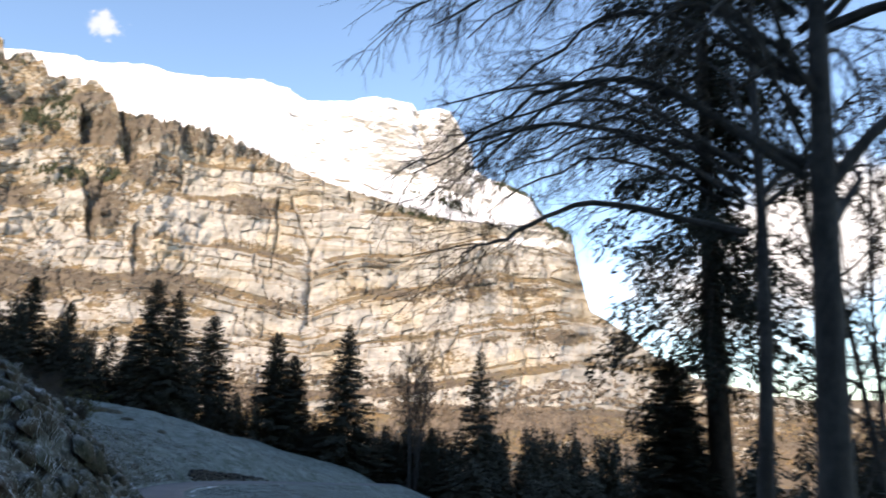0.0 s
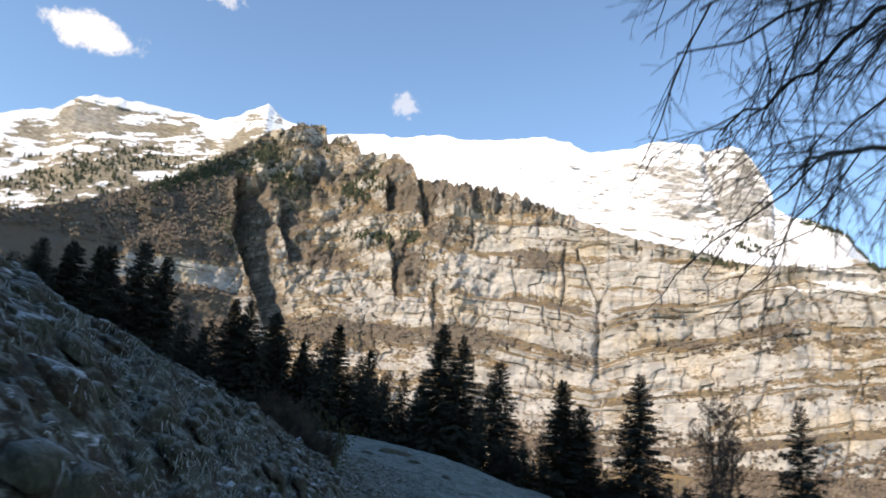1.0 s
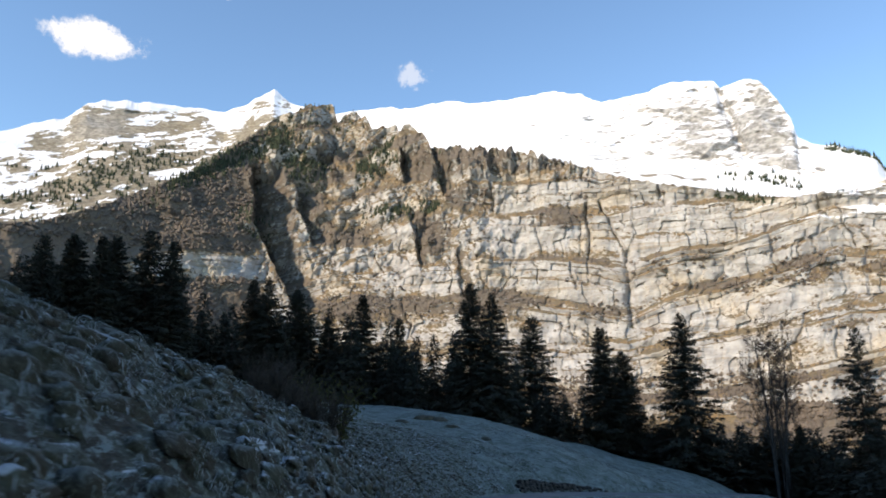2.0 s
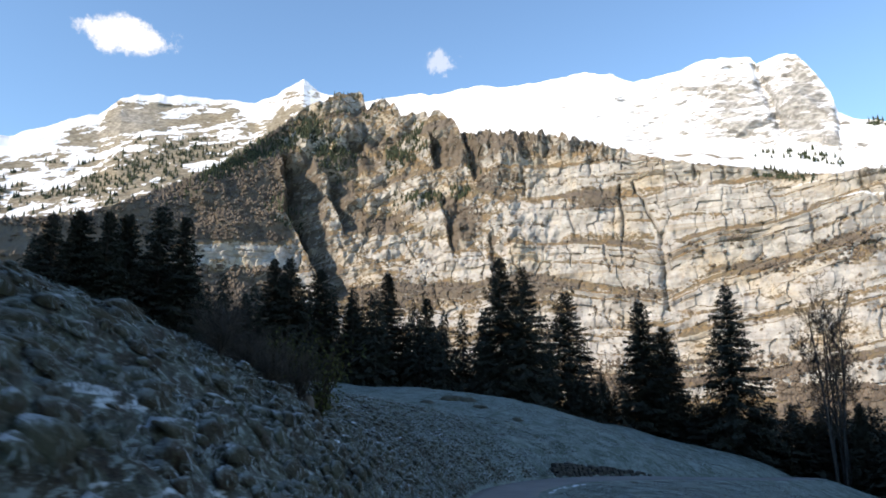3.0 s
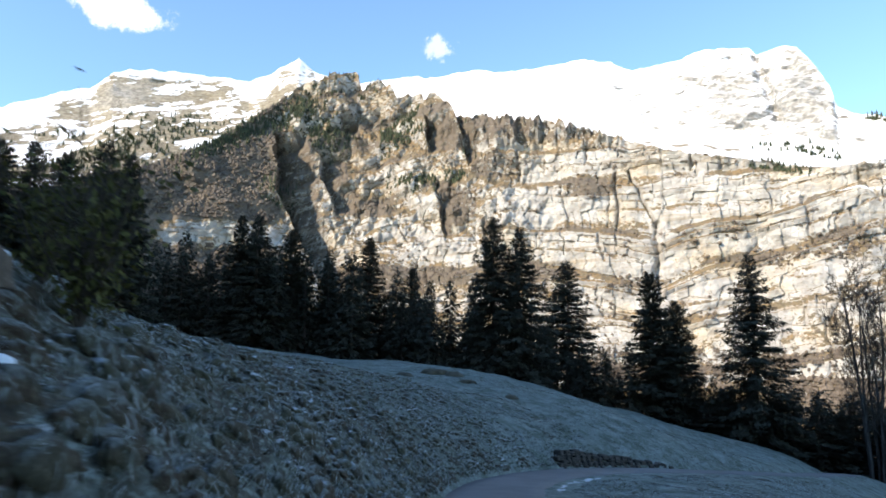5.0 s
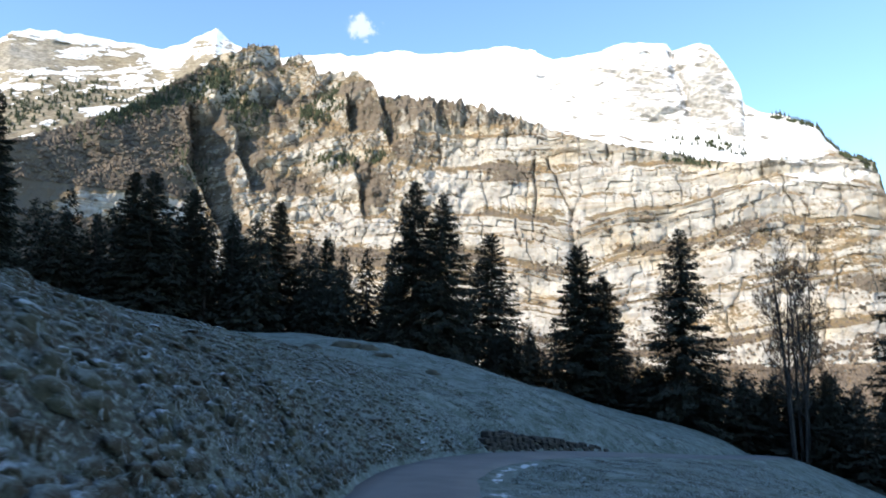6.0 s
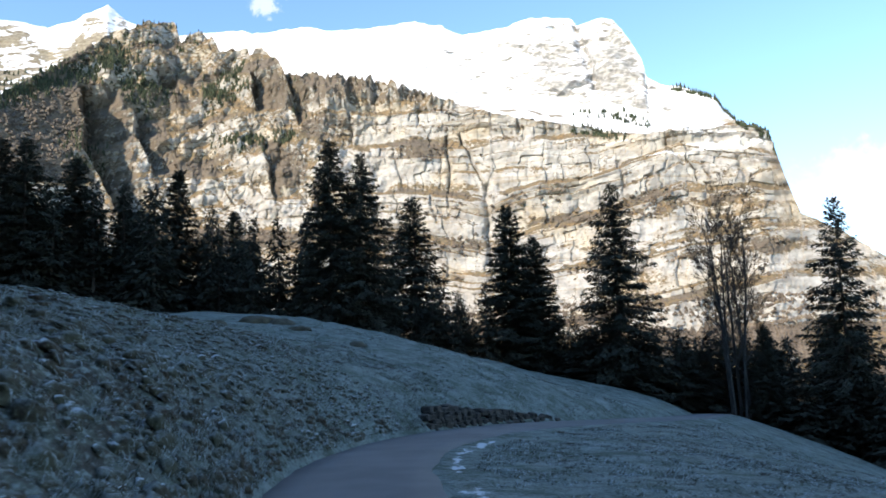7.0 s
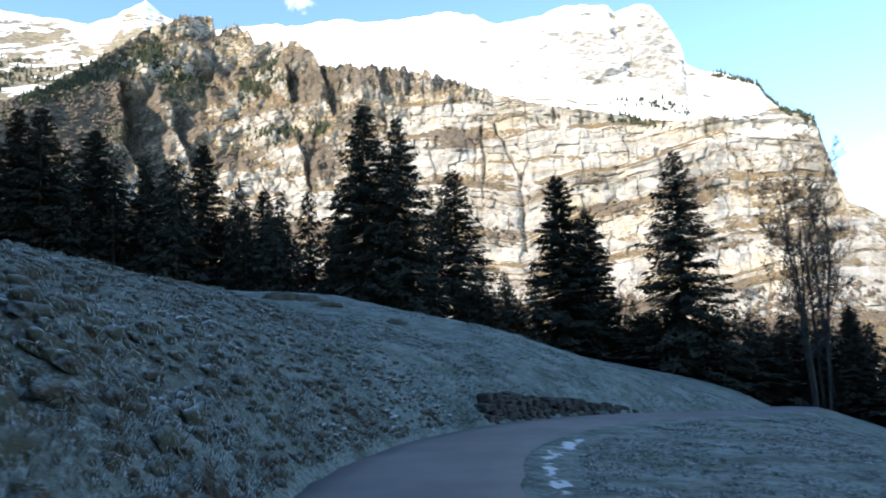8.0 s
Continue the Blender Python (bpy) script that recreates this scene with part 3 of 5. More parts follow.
def front_depth(A, z):
    """How far the wall stands back at a height above its foot."""
    d = np.degrees(A)
    wall = step(-25.5, -22.5, d)                        # cliff to the right, wooded slope to the left
    u = np.radians(d) * 850
    h = wall_height(A, z)
    beds, _, k, k2 = front_beds(A, z)
    rugged = 1 - step(-8, 3, d)
    lean = np.clip(z, 0, None) * (0.34 + 0.14 * (1 - step(-16, -4, d)))
    gully = np.abs(fbm(u / 95 + 0.2 * z / 95, z / 330, seed=76, octaves=3))
    crack = np.abs(vnoise(u / 34 + 0.35 * fbm(u / 40, z / 40, seed=78) + 7.3 * lattice(k, 0 * k, 0 * k, 9), z / 200, seed=77))
    open_ = step(-0.1, 0.4, fbm(u / 80, z / 50, seed=89, octaves=2))
    cliff = lean + beds * (1 - 0.35 * rugged) - 12 * (gully - 0.35) + 6 * np.exp(-crack / 0.05) * open_ + 2.4 * fbm(u / 14, z / 16, seed=79, octaves=5)
    # each bed is broken into blocks by upright cracks
    width = 19 + 10 * lattice(k2, 0 * k2, 0 * k2, 41)
    q = u / width + 3.7 * lattice(k2, 0 * k2, 0 * k2, 42) + 0.40 * fbm(u / 30, z / 22, seed=43, octaves=4)
    near = np.abs(q - np.round(q)) * width
    cliff = cliff + 2.1 * lattice(np.floor(q), k2, 0 * q, 44) + 3.6 * np.exp(-((near / 1.3) ** 2)) * step(0.45, 0.95, lattice(np.round(q), k2, 0 * q, 45))
    wander = 2.2 * fbm(u / 12, z / 12, seed=92, octaves=4)
    for d0, h0, d1, h1, wide, deep in JOINTS:
        off = (off_line(d + np.degrees(wander / 900), h, d0, h0, d1, h1) / wide) ** 2
        cliff = cliff + deep * np.exp(-np.clip(off, 0, 50)) * (0.85 + 0.4 * vnoise(z / 10, u / 10, seed=100))
    # broken towers and buttresses on the left part, and the gullies between them
    rag = rugged * step(120, 200, h)
    tower = 16 * fbm(u / 42 + 0.5 * z / 60, z / 60, seed=80, octaves=5) + 14 * (0.3 - np.abs(fbm(u / 26 - 0.4 * z / 40, z / 50, seed=81, octaves=4)))
    brow = (10 * np.abs(fbm(u / 17 + 0.3 * z / 30, z / 60, seed=84, octaves=4)) + 7 * fbm(u / 7, z / 20, seed=85, octaves=3)) * step(-9, -6, d) * (1 - step(3, 7, d)) * step(296, 312, h)
    slope = np.clip(z, 0, None) * 0.50 + 9 * fbm(u / 45, z / 45, seed=82, octaves=5) - 9 * np.abs(fbm(u / 70 + z / 130, z / 250, seed=83, octaves=4)) - 0.42 * np.clip(h - 162 + 6 * fbm(u / 25, z / 25, seed=86), 0, 34) * step(-34, -28, d)
    band = np.exp(-(((h - 178) / 22) ** 4)) * step(-34, -29, d)
    back = wall * (cliff + rag * tower - brow) + (1 - wall) * (slope + 0.9 * band * (cliff - lean))
    for way_d, way_h, wide, deep in GULLIES:
        line = np.interp(-h, [-v for v in way_h], way_d)
        s = np.radians(d - line) * 900 + 4 * fbm(z / 22, u / 60, seed=91, octaves=4)
        ends = step(way_h[-1] - 14, way_h[-1] + 12, h) * (1 - step(way_h[0] - 8, way_h[0] + 12, h))
        cut = step(-2.5, 2.5, s) * np.clip(1 - s / wide, 0, 1) - 0.35 * np.exp(np.clip(s, -200, 0) / (0.35 * wide)) * (1 - step(-2.5, 2.5, s))
        back = back + deep * cut * ends
    return back


def front_place(A, V):
    reach = front_reach(A)
    top = np.tan(np.radians(front_top(A)))
    z0 = -75.0
    # the top edge lies where the line of sight over the crest meets the wall
    high = np.full((1, A.shape[1]), 300.0)
    for _ in range(12):
        back = front_depth(A[:1], high + 20)
        high = 0.5 * high + 0.5 * top[:1] * (reach[:1] + np.clip(back, -40, 460))
    high = high + 0 * A
    z = z0 + (high - z0) * V
    foot = 110 * (1 - step(-75, 10, z)) * (0.6 + 0.4 * fbm(np.degrees(A) / 4, z / 60, seed=90))
    r = reach + front_depth(A, z + 20) - foot
    return r, z


# patches of brown grass and leafless scrub: bearing, height, half breadth in degrees, half height, thickness of growth
SCRUB = ((-16, 222, 2.6, 9, 0.7), (-9.3, 228, 1.6, 28, 0.8), (-6.0, 278, 2.2, 20, 0.55), (1.4, 243, 2.2, 13, 0.75), (-13.5, 128, 5.5, 24, 1.1), (-5.0, 136, 4.0, 20, 0.9), (4.2, 124, 2.4, 13, 0.8), (13.5, 148, 4.0, 9, 0.7), (19.3, 160, 1.9, 20, 0.85), (24.0, 158, 2.2, 8, 0.7), (26.5, 100, 3.0, 12, 0.7), (21.0, 96, 2.5, 6, 0.6), (-19.0, 318, 3.2, 18, 0.5), (-14.5, 322, 2.6, 14, 0.35), (8.6, 176, 0.9, 16, 0.5))


def front_covers(A, V, r, z):
    d = np.degrees(A)
    u = np.radians(d) * 850
    h = wall_height(A, z + 20)
    ragged = fbm(u / 40, z / 40, seed=95, octaves=4)
    left = 1 - step(-24.6, -23.4, d + 1.2 * ragged - np.clip((230 - h) * 0.02, 0, 2))
    growth = 0.95 * left + 0.6 * (1 - step(-20, 25, h + 18 * ragged)) + 0.62 * step(296, 314, h + 8 * ragged) * step(-9, -7, d) * (1 - step(2, 5, d)) + 0.30 * step(190, 250, h) * (1 - step(-9, 0, d)) + 0.16
    for d0, h0, wide, high, much in SCRUB:
        growth = growth + much * np.exp(-(((d - d0) / wide) ** 2 + ((h - h0) / high) ** 2) ** 2) * (1.1 + 0.6 * ragged)
    growth = growth + 0.30 * fbm(u / 55, z / 22, seed=99, octaves=5) + 0.80 * front_beds(A, z + 20)[1]
    # growth fills the gullies, its brown also deepening their shade in the colour
    for way_d, way_h, wide, deep in GULLIES:
        s = np.radians(d - np.interp(-h, [-v for v in way_h], way_d)) * 900 + 6 * ragged
        growth = growth + 0.8 * step(-4, 3, s) * (1 - step(0.85 * wide, 1.15 * wide, s)) * step(way_h[-1] - 10, way_h[-1] + 12, h) * (1 - step(way_h[0] - 8, way_h[0] + 12, h))
    # bare rock at the foot of the wooded slope
    bared = np.exp(-(((h - 180) / 17) ** 4)) * step(-34, -29, d) * (1 - step(-24, -22.5, d)) * step(-0.45, 0.1, ragged)
    growth = growth - 1.5 * bared
    snow = 0.95 * step(13, 17, d) * step(-16, -4, z - 232 + 1.6 * (d - 14)) * (1 - step(27.5, 28.2, d)) * step(-0.2, 0.25, fbm(u / 50, z / 8, seed=97))
    snow = snow + 0.8 * np.exp(-(((h - 250) / 5.5) ** 2)) * step(17, 19, d) * (1 - step(24, 25.5, d))
    snow = snow + 0.55 * np.exp(-(((d + 33) / 7) ** 2)) * step(0.82, 1.0, V)
    return {"growth": growth, "snow": snow}


front_cols = np.concatenate([np.arange(-62, -34, 0.2), np.arange(-34, 29.5, 0.085), np.arange(29.5, 50.01, 0.25)])
front_verts = mountain("cliff_wall", front_cols, np.concatenate([np.linspace(0, 0.18, 18, endpoint=False), np.linspace(0.18, 1, 290)]), front_place, front_covers, cliff_mat, "sunlit layered limestone cliff with brown grass ledges")

SNOW_AZ = [-62, -48, -43, -39.8, -37.7, -36.3, -34.2, -29.4, -26.3, -24.4, -22.5, -20.9, -17.2, -14.7, -11, -8, -5.7, -3.5, 0.9, 3.2, 4.9, 8.2, 10.7, 13.9, 14.3, 16, 17.1, 18.3, 19.15, 19.4, 20.7, 22.3, 24.3, 24.8, 26.5, 28, 31]
SNOW_EL = [14, 17, 18.2, 19.7, 20.4, 21.7, 22.3, 22.5, 22.5, 23.4, 24.5, 23.5, 23.1, 23.6, 23.8, 24.4, 24.1, 24.3, 24.8, 24.4, 23.75, 24.05, 24.65, 24.15, 23.6, 24.1, 23.8, 22.3, 20.7, 19.4, 18.65, 18.2, 17.2, 16.3, 14.4, 10.0, 4]


def snow_place(A, V):
    d = np.degrees(A)
    el = np.interp(d, SNOW_AZ, SNOW_EL) + 0.10 * fbm(d / 0.8, 0 * d, seed=101, octaves=4) * V**10
    foot_el = np.interp(d, [-62, -44, -30, -20, 0, 6, 10, 13, 18, 21, 25, 31], [7, 10.5, 13, 17, 17.9, 17.2, 16.4, 15.4, 14.4, 14.5, 14.8, 2])
    r0 = np.interp(d, [-62, -40, -22, 0, 6, 15, 22, 31], [1260, 1260, 1250, 1030, 985, 960, 935, 940])
    r1 = np.interp(d, [-62, -40, -30, -22, -10, 5, 15, 20, 26, 31], [1500, 1750, 1800, 1800, 1550, 1330, 1260, 1180, 1060, 1000])
    knee = np.interp(d, [-62, -20, 0, 6, 18, 21, 31], [0.0, 0.0, 0.2, 0.55, 0.55, 0.6, 0.6])
    flat = np.interp(d, [-62, -20, 2, 8, 20, 24, 31], [0.0, 0.0, 0.2, 0.22, 0.22, 0.6, 0.6])
    t = np.where(V < 0.3, V / 0.3 * flat, flat + (1 - flat) * (V - 0.3) / 0.7)
    w = np.where(V < 0.3, V / 0.3 * knee, knee + (1 - knee) * ((V - 0.3) / 0.7) ** 1.0)
    steep = step(-30, -24, d)
    t = steep * t + (1 - steep) * V
    w = steep * w + (1 - steep) * V
    r = r0 + (r1 - r0) * w
    z = r * np.tan(np.radians(foot_el + (el - foot_el) * t))
    u = np.radians(d) * 1200
    wall = step(0.3, 0.5, V) * (1 - step(0.93, 1.0, V))
    right = step(3, 8, d)
    buttress = (22 - 13 * right) * fbm(u / 90, z / 60, seed=102, octaves=4) + (26 - 14 * right) * np.abs(fbm(u / 40 + z / 60, z / 120, seed=103, octaves=3)) * (0.4 + 0.6 * right)
    lam = (z + 0.35 * u + 10 * fbm(u / 70, z / 70, seed=104)) / 22
    bed = (step(0.5, 0.95, lam - np.floor(lam)) - (lam - np.floor(lam))) * 4 * right
    soft = (15 * fbm(u / 90 + z / 200, z / 55, seed=105, octaves=5) + 16 * np.abs(fbm(u / 50 - z / 60, z / 80, seed=106, octaves=3)) * (0.15 + 0.35 * right)) * step(0.02, 0.1, V)
    cut = 26 * np.exp(-(((d - 14.1 - (1 - V) * 3.0) / 0.35) ** 2)) * wall
    r = r + wall * (buttress * (0.35 + 0.65 * right) + bed) + soft + cut
    return r, r * np.tan(np.radians(foot_el + (el - foot_el) * t))


def snow_bands(u, z):
    """Slanting bands of snow across the left slope."""
    return 0.6 * fbm((u + 0.6 * z) / 120, (z - 0.55 * u) / 36, seed=111, octaves=4) + 0.95 * fbm((u + 0.6 * z) / 28, (z - 0.55 * u) / 12, seed=112, octaves=6, gain=0.72)


def snow_covers(A, V, r, z):
    d = np.degrees(A)
    u = np.radians(d) * 1200
    left = 1 - step(-24, -19, d)
    low = 1 - step(0.72, 1.05, V + 0.25 * fbm(u / 90, z / 90, seed=110, octaves=3))
    band = step(-0.05, 0.30, snow_bands(u, z))
    mound = np.exp(-(((d + 35.6) / 2.4) ** 2)) * np.exp(-(((V - 0.84) / 0.11) ** 2))
    snow = 0.85 - left * low * (1.2 - 1.05 * band) - 0.8 * mound
    crag = np.exp(-(((d - 17.4) / 1.9) ** 2)) * step(0.36, 0.55, V) * 0.42 + np.exp(-(((d - 12.2) / 2.2) ** 2)) * step(0.35, 0.5, V) * (1 - step(0.72, 0.95, V)) * 0.36 + np.exp(-(((d - 5.5) / 1.8) ** 2)) * np.exp(-(((V - 0.33) / 0.1) ** 2)) * 0.4
    strip = np.exp(-(((V - 0.245 - 0.02 * np.sin(d * 2.1)) / 0.022) ** 2)) * step(3, 6, d) * (1 - step(12, 14, d)) * step(-0.3, 0.1, fbm(u / 25, z / 10, seed=113, octaves=3))
    peak = 0.25 * np.exp(-(((d + 21.4) / 0.6) ** 2)) * step(0.85, 0.95, V)
    return {"snow": snow - 0.95 * crag - 0.36 * step(-6, 5, d) * (1 - step(19, 20, d)) * step(0.31, 0.42, V) * (1 - step(0.84, 0.99, V)) - 1.2 * strip - 1.5 * peak, "growth": np.clip(left - 0.6 * mound + 1.6 * strip + (1 - step(0.18, 0.3, V)), 0, 1)}


snow_verts = mountain("snow_range", np.arange(-62, 31.01, 0.14), np.linspace(0, 1, 150), snow_place, snow_covers, snow_mat, "snow-covered mountain range with bare rock ribs")

# the far right hills beyond the corner of the cliff
hills_az = np.arange(24, 75, 0.4)


def hills_place(A, V):
    d = np.degrees(A)
    el = np.interp(d, [24, 29, 32, 36, 42, 55, 75], [5, 6.6, 5.0, 2.5, 1.8, 2.0, 3.0]) + 0.25 * fbm(d / 1.2, 0 * d, seed=120)
    r = 1500 + 500 * V + 40 * fbm(d / 2, V * 6, seed=121)
    return r, -80 + (r * np.tan(np.radians(el)) + 80) * V


mountain("far_hills", hills_az, np.linspace(0, 1, 40), hills_place, lambda A, V, r, z: {"growth": np.full(A.shape, 0.9), "snow": 0.1 * V}, cliff_mat, "distant wooded hillside in haze")

# conifers and leafless woods on the mountain
rng = np.random.default_rng(7)
firs, woods = Soup(), Soup()


def far_firs(soup, base, low, high, lean, fat):
    """Many small conifers, each of two ragged skirts."""
    base = np.atleast_2d(base) - (0, 0, 1)
    n, m = len(base), 5
    h, w = rng.uniform(low, high, n), rng.uniform(lean, fat, n)
    verts, faces = [], []
    for k, (lo, hi, wide) in enumerate(((0.05, 0.6, 1.0), (0.35, 1.0, 0.66))):
        a = rng.random((n, 1)) * 6 + np.arange(m) * 2 * np.pi / m
        q = wide * w[:, None] * rng.uniform(0.75, 1.25, (n, m))
        ring = np.stack([np.cos(a) * q, np.sin(a) * q, h[:, None] * lo * rng.uniform(0.8, 1.2, (n, m))], -1)
        tip = np.stack([0 * h, 0 * h, h * hi], -1)[:, None]
        verts += [ring, tip]
        faces += [(k * (m + 1) + j, k * (m + 1) + (j + 1) % m, k * (m + 1) + m) for j in range(m)]
    verts = np.concatenate(verts, 1) + base[:, None]
    soup.add(verts.reshape(-1, 3), (np.array(faces)[None] + np.arange(n)[:, None, None] * 2 * (m + 1)).reshape(-1, 3))


def far_bushes(soup, base, w):
    """Many small rounded leafless crowns."""
    n, m = len(base), 5
    verts = [np.stack([0 * w, 0 * w, w * rng.uniform(1.0, 1.5, n)], -1)[:, None]]
    spin = rng.random((n, 1)) * 6
    for lvl, wide in ((0.7, 0.75), (0.1, 1.0)):
        a = spin + lvl * 2 + np.arange(m) * 2 * np.pi / m
        q = wide * w[:, None] * rng.uniform(0.6, 1.1, (n, m))
        verts.append(np.stack([np.cos(a) * q, np.sin(a) * q, w[:, None] * lvl * rng.uniform(0.8, 1.2, (n, m))], -1))
    faces = [(0, 1 + j, 1 + (j + 1) % m) for j in range(m)]
    for j in range(m):
        a, b = 1 + j, 1 + (j + 1) % m
        faces += [(a, a + m, b + m), (a, b + m, b)]
    verts = np.concatenate(verts, 1) + base[:, None]
    soup.add(verts.reshape(-1, 3), (np.array(faces)[None] + np.arange(n)[:, None, None] * (2 * m + 1)).reshape(-1, 3))


rows_n, cols_n = front_verts.shape[:2]
front_normal = np.cross(np.gradient(front_verts, axis=1), np.gradient(front_verts, axis=0))
front_normal /= np.linalg.norm(front_normal, axis=2, keepdims=True)
up_face = np.abs(front_normal[..., 2])
pick_i = rng.integers(30, rows_n - 1, 90000)
pick_j = rng.integers(0, cols_n - 1, 90000)
pick = front_verts[pick_i, pick_j]
pick_d = front_cols[pick_j]
pick_el = np.degrees(np.arctan2(pick[:, 2], np.hypot(pick[:, 0], pick[:, 1])))
pick_up = up_face[pick_i, pick_j]
patch = vnoise(pick[:, 0] / 45, pick[:, 2] / 45, 0, 131)
luck = rng.random(90000)
edge = np.interp(pick_d, FRONT_AZ, FRONT_EL) - pick_el
pick_h = 900 * pick[:, 2] / np.hypot(pick[:, 0], pick[:, 1])
shady = np.maximum.reduce([
    np.exp(-((off_line(pick_d, pick_h, -30, 282, -22.5, 338) / 12) ** 2)),
    np.exp(-((off_line(pick_d, pick_h, -22, 345, -19.3, 300) / 17) ** 2)),
    0.9 * np.exp(-((off_line(pick_d, pick_h, -15.5, 306, -10.2, 366) / 13) ** 2)),
    0.7 * np.exp(-((off_line(pick_d, pick_h, -9.2, 350, -8.5, 300) / 9) ** 2)),
    0.5 * np.exp(-((off_line(pick_d, pick_h, -14.5, 254, -9, 262) / 9) ** 2)),
    0.45 * np.exp(-((off_line(pick_d, pick_h, -24.5, 250, -22.3, 180) / 14) ** 2)),
    0.07 * (pick_d < -16) * (edge < 1.6)])
is_fir = (luck < shady * 0.8 * (patch > -0.35)) & (pick_up > 0.12) & (pick_d > -33) & (pick_d < -7.5)
scrub = np.maximum.reduce([much * np.exp(-(((pick_d - d0) / wide) ** 2 + ((pick_h - h0) / high) ** 2) ** 2) for d0, h0, wide, high, much in SCRUB])
is_bush = ~is_fir & (pick_up > 0.2) & (((pick_d < -23.4) & (np.abs(pick_h - 180) > 16) & (luck < 0.62)) | ((pick_h < 45) & (luck < 0.5)) | (luck < 0.38 * scrub) | ((pick_up > 0.42) & (patch > 0.3) & (luck < 0.10)))
foot_i, foot_j = rng.integers(4, 44, 9000), rng.integers(0, cols_n - 1, 9000)
foot_at = front_verts[foot_i, foot_j]
foot_at = foot_at[(front_cols[foot_j] > -12) & (vnoise(foot_at[:, 0] / 30, foot_at[:, 1] / 30, 0, 132) > -0.35) & (foot_at[:, 2] < 22)]
far_bushes(woods, foot_at - (0, 0, 1), rng.uniform(1.8, 4.8, len(foot_at)))
far_firs(firs, pick[is_fir], 6, 12, 1.4, 2.5)
far_bushes(woods, pick[is_bush] - (0, 0, 1), np.where(pick_d[is_bush] < -16, rng.uniform(2.0, 4.4, is_bush.sum()), rng.uniform(1.6, 3.2, is_bush.sum())))


def on_snow(az, v):
    return snow_verts[(np.clip(v, 0, 1) * 149).astype(int), ((az + 62) / 0.14).astype(int)]


far_firs(firs, on_snow(rng.normal(18.2, 0.7, 22), rng.uniform(0.28, 0.38, 22)), 7, 13, 1.8, 3)
far_firs(firs, on_snow(rng.uniform(13.0, 18.5, 26), rng.uniform(0.28, 0.36, 26)), 6, 12, 2, 3)
far_firs(firs, on_snow(rng.uniform(21.2, 25.6, 90), rng.uniform(0.90, 1.0, 90)), 6, 11, 1.8, 2.8)
slope_az = rng.uniform(-44, -23, 1600)
slope_at = on_snow(slope_az, rng.uniform(0.1, 0.70, 1600))
far_firs(firs, slope_at[snow_bands(np.radians(slope_az) * 1200, slope_at[:, 2]) < -0.08], 8, 15, 2.2, 3.6)
brink = np.where(rng.random(140) < 0.5, rng.uniform(13.2, 17.5, 140), rng.uniform(25.5, 28, 140))
far_firs(firs, front_verts[(rows_n * rng.uniform(0.955, 0.999, 140)).astype(int), np.searchsorted(front_cols, brink)], 4, 8, 1.4, 2.4)
tagged(new("mountain_conifers", firs.mesh("mountain_conifers", needle_far_mat)), "dark conifers scattered over rocky mountain ledges", "trees", kind="stuff")
tagged(new("mountain_woods", woods.mesh("mountain_woods", brown_wood_mat)), "brown leafless woods on the mountain slope", "trees", kind="stuff")

# ---- trees ----


